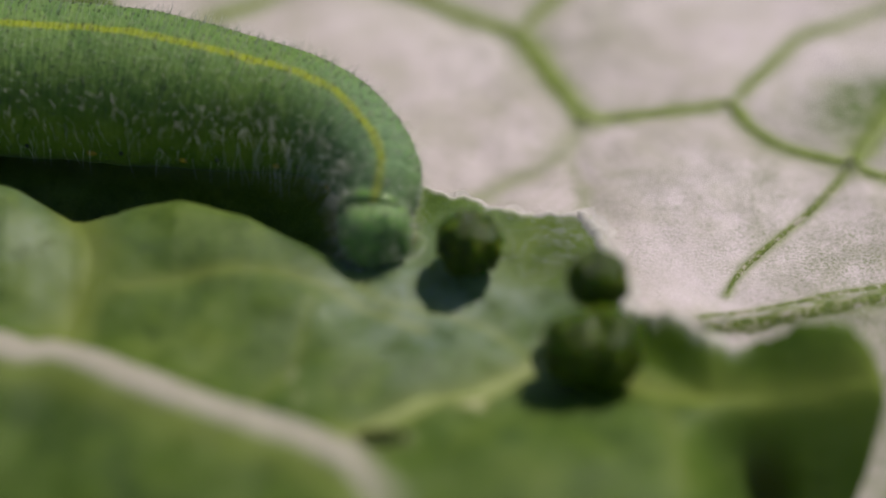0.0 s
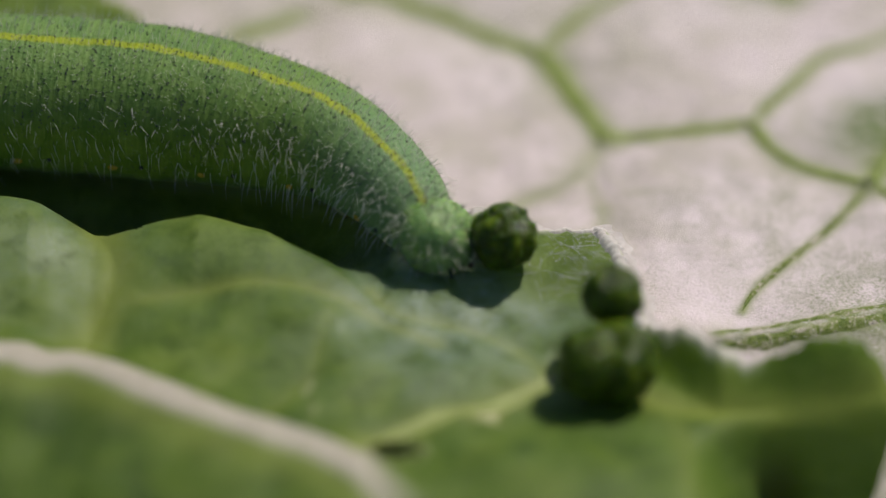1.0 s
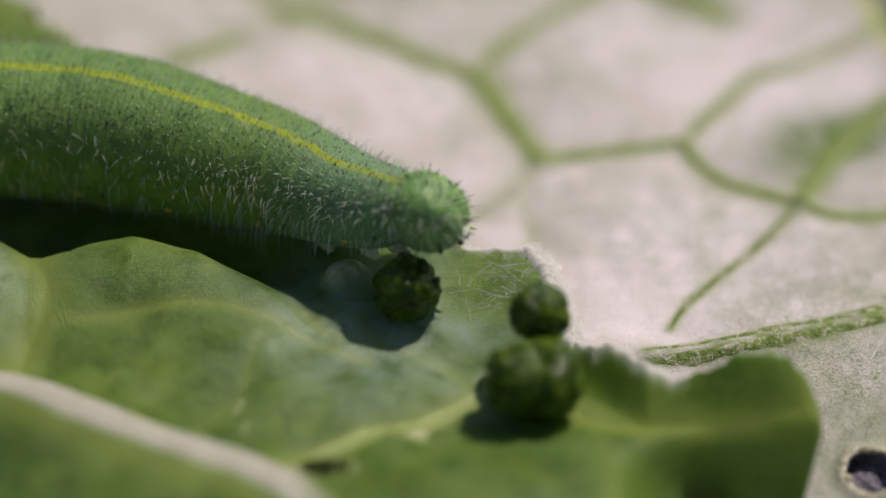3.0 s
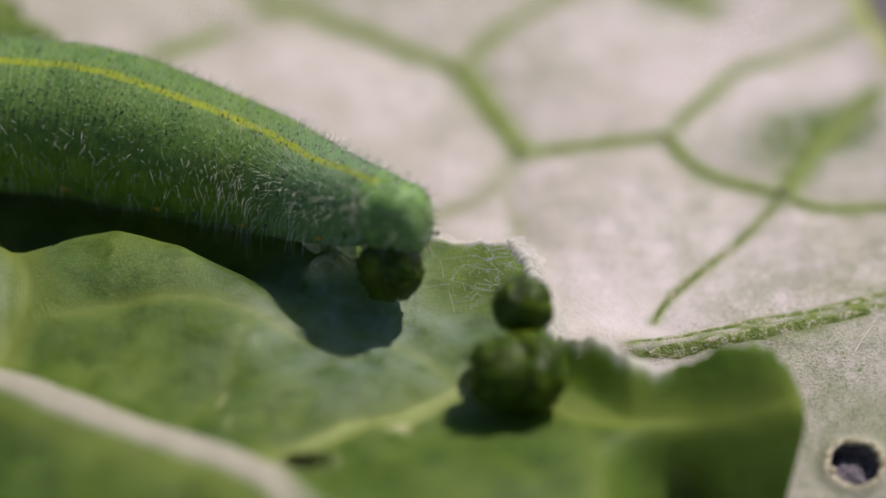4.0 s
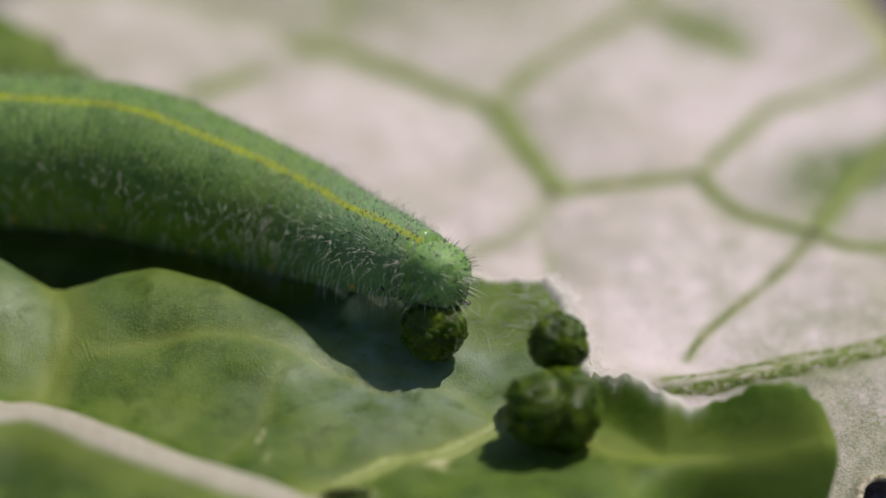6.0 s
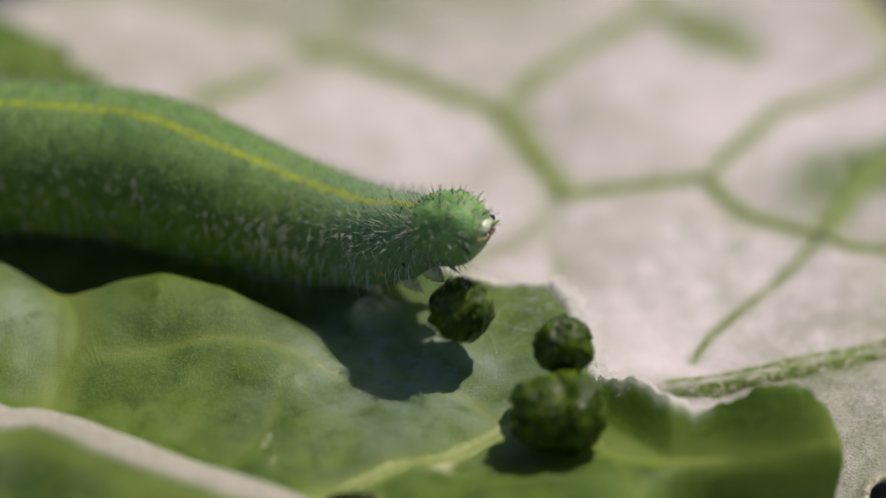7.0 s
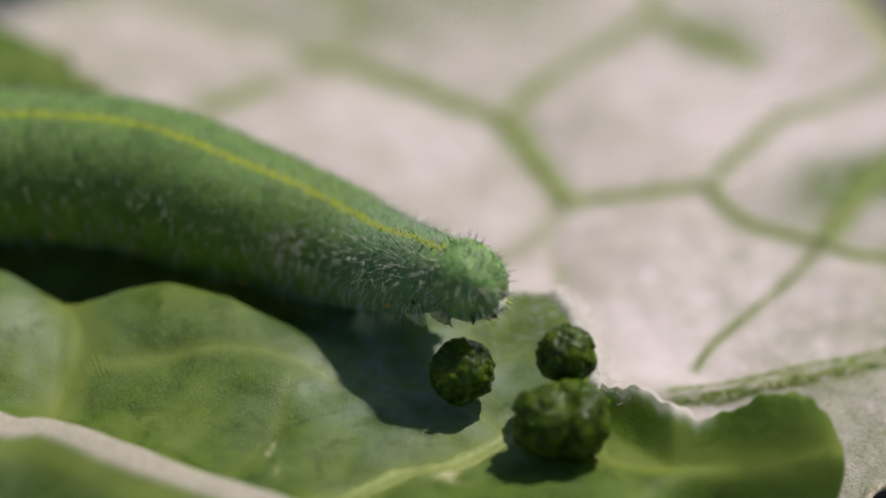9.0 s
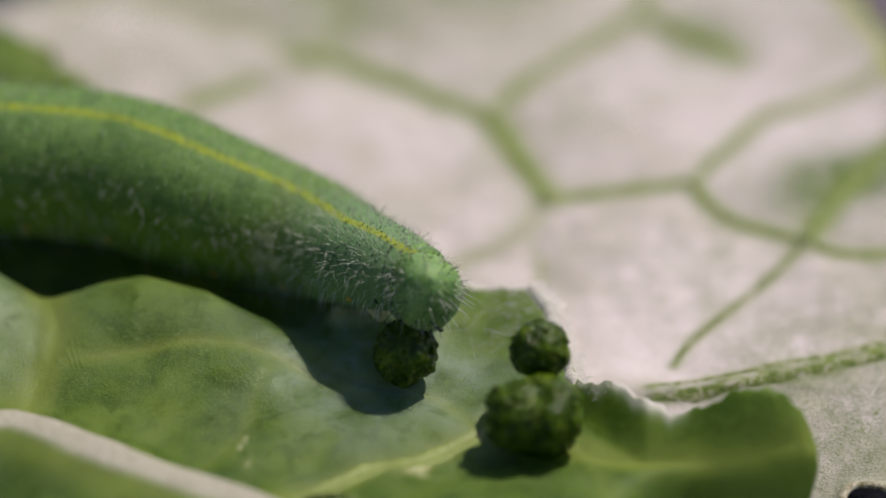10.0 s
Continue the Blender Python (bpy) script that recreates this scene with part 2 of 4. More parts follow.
def part(name, bm, material, parent, label=""):
    me = bpy.data.meshes.new(name)
    bmesh.ops.scale(bm, vec=(MM, MM, MM), verts=bm.verts)
    bm.to_mesh(me)
    bm.free()
    me.materials.append(material)
    me.polygons.foreach_set("use_smooth", [True] * len(me.polygons))
    ob = new(name, me)
    ob.parent = parent
    if label:
        tagged(ob, label)
    return ob


def noise2(x, y, scale, seed):
    """Smooth noise in -1..1 over arrays."""
    rng = np.random.RandomState(seed)
    out = np.zeros(np.broadcast(x, y).shape)
    for i in range(9):
        a = rng.uniform(0, 2 * math.pi)
        k = scale * rng.uniform(0.6, 1.5)
        out = out + np.sin(k * (x * math.cos(a) + y * math.sin(a)) + rng.uniform(0, 6.28))
    return out / 4.5


def rounded(points, steps=8):
    """A smooth line through a few points."""
    p = np.array(points, float)
    p = np.vstack([2 * p[0] - p[1], p, 2 * p[-1] - p[-2]])
    out = []
    for i in range(1, len(p) - 2):
        for s in np.linspace(0, 1, steps, endpoint=False):
            a, b, c, d = p[i - 1:i + 3]
            out.append(0.5 * (2 * b + (c - a) * s + (2 * a - 5 * b + 4 * c - d) * s * s + (3 * b - a - 3 * c + d) * s ** 3))
    out.append(p[-2])
    return np.array(out)


def distance(x, y, line):
    """Distance from every (x, y) to a polyline, and the signed side (positive: behind it, towards larger y)."""
    best = np.full(x.shape, 1e9)
    side = np.zeros(x.shape)
    for (ax, ay), (bx, by) in zip(line[:-1], line[1:]):
        dx, dy = bx - ax, by - ay
        t = np.clip(((x - ax) * dx + (y - ay) * dy) / (dx * dx + dy * dy + 1e-9), 0, 1)
        ex, ey = x - ax - t * dx, y - ay - t * dy
        d = np.hypot(ex, ey)
        near = d < best
        best = np.where(near, d, best)
        side = np.where(near, np.sign(dx * ey - dy * ex), side)
    return best, side


def bell(d, w):
    return np.exp(-(d / w) ** 2)


def step(x, a, b):
    t = np.clip((x - a) / (b - a), 0, 1)
    return t * t * (3 - 2 * t)


def axis(*pieces):
    """Grid lines: (from, to, spacing), one after the other."""
    out = []
    for a, b, s in pieces:
        out += list(np.linspace(a, b, max(2, int(round((b - a) / s))), endpoint=False))
    return np.array(out + [pieces[-1][1]])


def sheet_faces(nx, ny):
    i = np.arange(nx - 1)[:, None] * ny + np.arange(ny - 1)[None, :]
    i = i.ravel()
    return np.stack([i, i + ny, i + ny + 1, i + 1], 1)


def make_vein(leaf, line, width, height, surface, material, label):
    """A raised vein that follows a leaf's surface, thinning to its ends."""
    p = rounded(line, 10)
    way = np.gradient(p, axis=0)
    way = way / np.linalg.norm(way, axis=1)[:, None]
    nor = np.stack([-way[:, 1], way[:, 0]], 1)
    n = len(p)
    s = np.linspace(0, 1, n)
    taper = np.clip(np.minimum(s, 1 - s) * 8, 0.25, 1) * (1 + 0.16 * np.sin(17 * s + width * 40) + 0.10 * np.sin(41 * s) + 0.08 * np.sin(77 * s + 1))
    across = np.linspace(-1, 1, 7)
    pts = p[:, None, :] + nor[:, None, :] * (across[None, :] * (width * taper)[:, None])[:, :, None]
    z = surface(pts[..., 0], pts[..., 1])[0]
    z = z + (height * taper)[:, None] * (1 - across[None, :] ** 2) - 0.012 * np.abs(across)[None, :] ** 3
    verts = np.concatenate([pts, z[..., None]], -1).reshape(-1, 3)
    return link_mesh("vein", verts, sheet_faces(n, 7)[:, ::-1], material, leaf, label)


# ---- ground ----
def make_ground():
    g = axis((-9000, -300, 900), (-300, -40, 20), (-40, -8, 2.0), (-8, 14, 0.4), (14, 40, 2.0), (40, 300, 20), (300, 9000, 900))
    x, y = np.meshgrid(g, g, indexing="ij")
    z = -3.0 + 0.04 * noise2(x, y, 0.8, 5) * (np.hypot(x, y) < 300)  + 1.1 * bell(np.hypot(x - 10.2, y + 5.5), 1.3)
    ob = link_mesh("ground", np.stack([x, y, z], -1).reshape(-1, 3), sheet_faces(len(g), len(g)), GROUND)
    return tagged(ob, "dark violet-grey gritty ground under the leaves", "ground", kind="structure")


# ---- the pale leaf ----
PALE_VEINS = (
    (((-2.95, 10.60), (-2.22, 10.50), (-1.32, 10.05), (-0.37, 9.39), (0.73, 8.66), (1.63, 8.08), (2.20, 6.84), (2.71, 5.60), (3.09, 4.64)), 0.28, 1),
    (((3.09, 4.62), (4.57, 4.89), (5.79, 5.12), (6.54, 5.24), (6.96, 4.38), (7.72, 3.62), (8.75, 3.18), (9.18, 2.96)), 0.20, 0.95),
    (((1.63, 8.08), (2.30, 9.15), (2.90, 9.95), (3.95, 10.89), (5.11, 12.14), (5.55, 12.38), (6.37, 11.70), (7.34, 11.02)), 0.20, 0.8),
    (((5.22, 12.20), (5.61, 13.12), (6.11, 17.41)), 0.2, 0.7),
    (((6.10, 11.90), (6.80, 11.40), (7.34, 11.02), (7.81, 10.53)), 0.34, 0.95),
    (((6.54, 5.24), (7.15, 6.19), (7.95, 7.34), (8.40, 7.94), (9.33, 8.44), (10.40, 9.03), (11.30, 9.61), (12.0, 10.2)), 0.19, 0.75),
    (((9.20, 2.96), (9.75, 4.06), (10.35, 5.06), (10.96, 5.96), (11.65, 6.90)), 0.27, 1),
    (((9.20, 2.96), (9.78, 2.64), (10.56, 2.47), (11.20, 2.54), (12.6, 2.3)), 0.17, 1),
    (((9.18, 2.94), (8.69, 2.21), (8.11, 1.35), (7.41, 0.50), (6.71, -0.34), (6.22, -1.06), (5.97, -1.65)), 0.105, 0.9),
    (((3.09, 4.60), (2.53, 3.49), (1.98, 2.84), (1.31, 2.40), (0.04, 1.25)), 0.22, 0.5),
    (((2.59, 3.38), (2.89, 2.30), (2.94, 1.30)), 0.12, 0.35),
    (((-4.15, 9.58), (-4.80, 9.12), (-5.65, 8.58)), 0.24, 0.85),
    (((-3.14, 10.62), (-4.0, 11.75), (-6.79, 13.14), (-11.10, 13.54)), 0.3, 0.4),
    (((-2.81, 10.33), (-1.95, 12.35), (-2.38, 15.43)), 0.28, 0.4),
)
PALE_RIB = ((4.98, -2.88), (5.47, -2.78), (6.75, -2.57), (8.31, -2.16), (9.95, -1.72), (13.25, -0.60))
PALE_HOLE = (10.22, -5.89)


def pale_height(x, y):
    """Height of the pale leaf, with the strength of veins on it."""
    z = -0.85 - 0.9 * step(-x, 1.5, 4.0) * step(-y, -6.5, -4.0) * step(y, -6.0, -3.0) + 0.10 * noise2(x, y, 0.35, 11) - 0.25 * step(y, 10, 24) - 0.30 * np.clip(-2.6 - y, 0, 5)
    near = np.full(x.shape, 9.0)
    vein = np.zeros(x.shape)
    for line, width, strength in PALE_VEINS:
        d, _ = distance(x, y, rounded(line, 6))
        d = d * (1 + 0.18 * noise2(x, y, 5.0, 3))
        near = np.minimum(near, d)
        vein = np.maximum(vein, strength * bell(d, width * 1.4))
        z = z + 0.10 * strength * bell(d, width)
    z = z + 0.30 * (1 - np.exp(-near / 1.2)) - 0.2
    d, _ = distance(x, y, rounded(PALE_RIB, 6))
    swell = 0.22 + 0.03 * np.clip(x - 5, 0, 6)
    rib = bell(d, swell) * step(x, 4.9, 5.6)
    z = z + 0.17 * rib
    flank = (bell(d - 0.21, 0.14) + 0.6 * rib * (0.6 + 0.9 * noise2(x, y, 9.0, 9))) * step(x, 4.9, 5.6)
    vein = np.maximum(vein, flank * (0.85 + 0.3 * noise2(x, y, 6.0, 8)))
    return z, np.clip(vein, 0, 1)


def make_pale_leaf():
    gx = axis((-60, -14, 2.0), (-14, -6, 0.25), (-6, 13.4, 0.1))
    gs = axis((-30, -9.5, 1.5), (-9.5, 15.5, 0.1), (15.5, 22, 0.3), (22, 60, 2.0))
    x, y = np.meshgrid(gx, gs, indexing="ij")
    # the right margin slants and waves
    margin = 13.06 - 0.087 * np.clip(y, 0, 8.2) - 0.35 * np.clip(y - 8.2, 0, 30) - 0.10 * np.clip(-y, 0, 40) + 0.10 * np.sin(y * 1.3) + 0.05 * np.sin(y * 3.7)
    x = np.where(x > 8, 8 + (x - 8) * (margin - 8) / 5.4, x)
    z, vein = pale_height(x, y)
    edge = margin - x
    z = z + 0.35 * np.exp(-edge / 0.9)
    rim = bell(edge, 0.35)
    hx, hy = (x - PALE_HOLE[0]) / 0.62, (y - PALE_HOLE[1]) / 0.52
    wave = 1 + 0.08 * np.sin(2 * np.arctan2(hy, hx) + 1) + 0.03 * np.sin(5 * np.arctan2(hy, hx))
    r = np.hypot(hx, hy) * wave
    pull = np.where((r > 0.76) & (r < 0.98), 0.93 / np.maximum(r, 0.1), 1.0)
    x, y = PALE_HOLE[0] + hx * pull * 0.62, PALE_HOLE[1] + hy * pull * 0.52
    r = r * pull
    z = z + 0.14 * bell(r - 1.1, 0.22)
    scar = bell(r - 1.0, 0.20)
    mottle = np.clip(0.34 + 0.8 * step(x, 5.0, 8.5) * step(-y, -3.5, 1.5) + 0.25 * noise2(x, y, 0.8, 21), 0, 1)
    # Greenish-grey tone far left, also standing in for dimmer light.
    dull_shade = 0.75 * step(y, 5.5, 12.0) * step(-x, -6.5, -0.5) + 0.35 * step(y, 10, 13)
    # Below the rib, shade of the slope put into the colour.
    dull_shade = np.clip(dull_shade + 1.0 * step(x, 6.5, 8.5) * step(-y, 1.4, 2.6), 0, 1)
    patch = 1.15 * bell(np.hypot((x - 10.1) / 1.35, (y - 5.2) / 1.25), 1.0) * (1 + 0.4 * noise2(x, y, 1.6, 23)) + 0.7 * bell(np.hypot((x - 11.2) / 0.8, (y - 5.9) / 0.9), 1.0) + 0.8 * bell(np.hypot((x - 7.01) / 1.1, (y - 11.22) / 1.3), 1.0) + 0.5 * bell(np.hypot((x + 2.44) / 2.2, (y - 13.52) / 1.8), 1.0) + 0.45 * bell(np.hypot((x - 1.88) / 1.6, (y - 13.52) / 1.5), 1.0) + 0.6 * bell(np.hypot((x - 8.68) / 0.9, (y - 4.36) / 1.2), 1.0) * 0.5
    faces = sheet_faces(len(gx), len(gs))
    inside = (r.ravel() < 0.78)
    faces = faces[~inside[faces].any(1)]
    ob = link_mesh("cabbage_leaf", np.stack([x, y, z], -1).reshape(-1, 3), faces, PALE,
                   attrs={"vein": vein.ravel(), "rim": rim.ravel(), "scar": scar.ravel(), "mottle": mottle.ravel(), "dull_shade": dull_shade.ravel(), "patch": np.clip(patch, 0, 1).ravel()})
    solid = ob.modifiers.new("thickness", "SOLIDIFY")
    solid.thickness, solid.offset = 0.14 * MM, -1
    for line, width, strength in PALE_VEINS:
        if strength >= 0.65:
            make_vein(ob, line, width * 0.72, 0.05, pale_height, RIB if width < 0.15 else PALE_VEIN, "green vein")
    for side in (-0.20, 0.20):
        make_vein(ob, tuple((a - 0.3 * side, b + side) for a, b in PALE_RIB[1:]), 0.15, 0.05, pale_height, RIB, "green flank of the rib")
    return tagged(ob, "pale lilac-white cabbage leaf underside with green veins and a chewed hole", "leaf")


# ---- the green leaf ----
GREEN_VEINS = (
    (((-9.13, 0.57), (-8.80, -0.20), (-8.14, -1.79), (-8.23, -3.01), (-8.51, -4.04), (-8.68, -4.88)), 0.36, 0.9),
    (((-8.24, -3.11), (-6.01, -2.80), (-4.70, -2.60), (-3.21, -2.90), (-2.22, -3.52), (-0.92, -4.14)), 0.15, 0.68),
    (((-2.40, -2.60), (-1.71, -3.31), (-0.31, -3.62), (0.69, -4.25), (1.41, -4.98)), 0.16, 0.62),
    (((-3.07, -7.91), (-1.70, -7.03), (-0.65, -6.37), (0.28, -6.16), (1.41, -5.30), (1.91, -4.88)), 0.24, 0.9),
    (((1.91, -4.88), (2.84, -5.55), (3.70, -5.87), (4.57, -6.18), (5.57, -6.32), (6.56, -6.50), (7.57, -6.50), (8.34, -6.35), (8.9, -6.2)), 0.27, 0.95),
    (((-3.21, -2.90), (-3.46, -4.25), (-3.70, -5.30), (-4.58, -6.59)), 0.14, 0.35),
    (((3.76, -5.72), (4.31, -7.24), (4.37, -9.47)), 0.2, 0.4),
)
FOLD = ((-30.78, -7.81), (-12.37, -5.41), (-9.49, -5.52), (-8.67, -5.52), (-7.09, -6.48), (-5.78, -7.25), (-4.55, -7.79), (-3.42, -8.24), (-2.60, -8.91), (-1.67, -10.16), (-1.17, -11.78))
BACK_X = (-57.86, -12.36, -10.66, -9.6, -8.9, -8.3, -7.95, -7.75, -7.5, -6.56, -2.99, -2.17, -1.52, -0.84, -0.5, -0.1, 0.47, 1.09, 1.70, 2.34, 2.72, 3.10, 3.42, 3.62, 3.78, 4.0, 4.5, 5.2, 5.75, 6.2, 6.8, 7.5, 8.0, 8.5, 9.0, 9.3)
BACK_Y = (13.76, 10.79, 9.6, 8.75, 8.35, 7.9, 7.4, 6.7, 5.40, 4.12, 3.39, 2.27, 1.30, 0.75, 0.45, 0.12, -0.24, -0.54, -0.64, -0.60, -0.52, -0.95, -1.80, -3.01, -3.95, -4.15, -4.55, -5.2, -5.35, -5.42, -5.45, -5.42, -5.55, -5.68, -6.15, -6.7)


def back_edge(x):
    y = np.interp(x, BACK_X, BACK_Y)
    soft = np.interp(x - 0.15, BACK_X, BACK_Y) * 0.5 + np.interp(x + 0.15, BACK_X, BACK_Y) * 0.5
    return 0.5 * y + 0.5 * soft + 0.05 * np.sin(x * 7.3) + 0.035 * np.sin(x * 16.1 + 1)


def green_height(x, y):
    """Height of the green leaf, with veins, the pale crest of the fold and scars."""
    near = np.full(x.shape, 9.0)
    vein = np.zeros(x.shape)
    z = np.zeros(x.shape)
    for line, width, strength in GREEN_VEINS:
        d, _ = distance(x, y, rounded(line, 6))
        d = d * (1 + 0.15 * noise2(x, y, 4.0, 33))
        near = np.minimum(near, d + 1.6 * max(0.0, 0.8 - strength))
        vein = np.maximum(vein, strength * bell(d, width * 1.4))
    pillow = 1 - np.exp(-near / 1.1)
    # bulges before the hollow in which the caterpillar lies
    crest_y = np.interp(x, (-13.7, -9.8, -8.3, -6.2, -4.75, -3.4, -2.2, -0.7, 1), (0.0, -0.4, -1.1, -0.9, -1.3, -2.1, -3.0, -3.6, -4.2))
    crest_h = np.interp(x, (-14, -10, -8.6, -7.6, -6.3, -4.8, -3.4, -2.2, -0.7, 1), (0.97, 0.92, 0.50, 0.70, 0.90, 0.82, 0.55, 0.23, 0.05, 0.0))
    e = y - crest_y
    front = np.exp(-(np.clip(-e, 0, 99) / 2.6) ** 2)
    behind = np.exp(-(np.clip(e, 0, 99) / 0.85) ** 2)
    z = z + crest_h * np.where(e < 0, front, behind) + 0.28 * (pillow - 0.5) * np.where(e < 0, 1, behind)
    z = z - (0.42 * step(e, 0.2, 1.6) + 0.85 * bell(e - 1.45, 0.75)) * step(-x, 2.4, 4.4) + 0.15 * step(e, 0.0, 1.0) * step(x, -3.2, -1.5) * step(-x, -0.5, 0.5)
    # the flap that turns up towards the torn edge
    z = z + 0.50 * step(y, -3.6, -0.6) * step(x, -0.9, 0.6) * step(-x, -4.2, -3.2)
    # the far corner behind the caterpillar
    z = z + 1.3 * step(y, 4.0, 7.4) * step(-x, 5.8, 8.2)
    # the long fold in front
    d, side = distance(x, y, rounded(FOLD, 5))
    fade = step(-x, 0.9, 3.0)
    z = z + 0.85 * fade * np.where(side > 0, np.exp(-(d / 0.55) ** 1.4), np.exp(-(d / 3.2) ** 2))
    z = z - 0.9 * step(np.where(side < 0, d, 0), 2.0, 9.0) * step(-x, -3.0, 1.0)
    crest = fade * (1 - step(d + 0.08 * noise2(x, y, 2.5, 61), 0.42, 0.85)) * 0.95
    yellow = fade * np.where(side < 0, bell(d - 1.0, 0.5), 0)
    vein = np.maximum(vein, 0.6 * yellow)
    # the hump at the tip
    hump = bell(np.hypot((x - 7.76) / 1.5, (y + 6.15) / 1.5), 1.0)
    z = z + 0.45 * hump
    lift = np.interp(x, (3.7, 4.0, 4.5, 5.1, 5.75, 6.2, 6.8, 7.4, 8.0, 8.5, 9.1), (0.0, 0.5, 0.78, 0.74, 0.56, 0.58, 0.80, 1.08, 1.18, 1.0, 0.5))
    top = np.interp(x, BACK_X, BACK_Y)
    z = z + lift * step(y - top, -1.25, 0.15) * (x > 3.2)
    z = z - 2.9 * step(-y, 6.45, 8.1) * step(x, 4.2, 6.9) - 0.4 * step(x, 8.4, 9.2)
    z = z + 0.30 * bell(np.hypot((x - 1.20) / 3.0, (y + 8.57) / 1.4), 1.0)
    # hollows and chewed pits
    r0 = np.hypot((x - 6.54) / 0.65, (y + 7.35) / 0.38) + 0.15 * noise2(x, y, 2.0, 81)
    z = z - 0.5 * step(-r0, -1.5, -0.4)
    r1 = np.hypot((x + 1.87) / 0.52, (y + 7.85) / 0.30)
    z = z - 1.1 * step(-r1, -1.15, -0.75) + 0.12 * bell(r1 - 1.2, 0.3)
    r2 = np.hypot((x + 8.29) / 0.70, (y - 7.72 + 0.5 * (x + 8.29)) / 0.32)
    z = z - 1.3 * step(-r2, -1.2, -0.7)
    crack, _ = distance(x, y, np.array(((-3.85, -5.1), (-3.7, -5.6), (-3.83, -6.05), (-3.6, -6.45), (-3.75, -6.9))) + 0.0)
    crack = 0.7 * bell(crack, 0.05) * step(noise2(x, y, 5.0, 71), -0.1, 0.5)
    scar = crack + bell(np.hypot((x - 0.22) / 0.42, (y + 6.42) / 0.5), 1.0) * step(noise2(x, y, 7.0, 44), -0.2, 0.4) + 0.6 * bell(r1 - 1.15, 0.2) + 0.35 * bell(r2 - 1.4, 0.4)
    z = z + 0.05 * noise2(x, y, 1.1, 17) + 0.02 * noise2(x, y, 4.0, 19)
    return z, np.clip(vein, 0, 1), crest, np.clip(scar, 0, 1)


def green_z(x, y):
    """Height of the green leaf at a point, or at many."""
    z = green_height(np.atleast_1d(np.asarray(x, float)), np.atleast_1d(np.asarray(y, float)))[0]
    return z if np.ndim(x) else float(z[0])


def make_membrane(leaf, x, y, width):
    """Ragged white skin that sticks out from the torn edge."""
    n, m = len(x), 6
    tx, ty = np.gradient(x), np.gradient(y)
    d = np.hypot(tx, ty)
    nx, ny = -ty / d, tx / d
    z = green_z(x, y)
    s = np.linspace(0, 1, n)
    rag = width * np.clip(np.minimum(s, 1 - s) * 9, 0.2, 1) * (1 + 0.5 * noise2(x, y, 5.0, 95) + 0.3 * noise2(x, y, 14.0, 96))
    off = 0.01 + rag[:, None] * np.linspace(0, 1, m)[None, :]
    px, py = x[:, None] + nx[:, None] * off, y[:, None] + ny[:, None] * off
    pz = z[:, None] - 0.03 + 0.25 * off * noise2(px, py, 4.0, 97) + 0.08 * off
    ob = link_mesh("torn_rim", np.stack([px, py, pz], -1).reshape(-1, 3), sheet_faces(n, m)[:, ::-1], FELT, leaf, "white felted torn rim")
    return ob


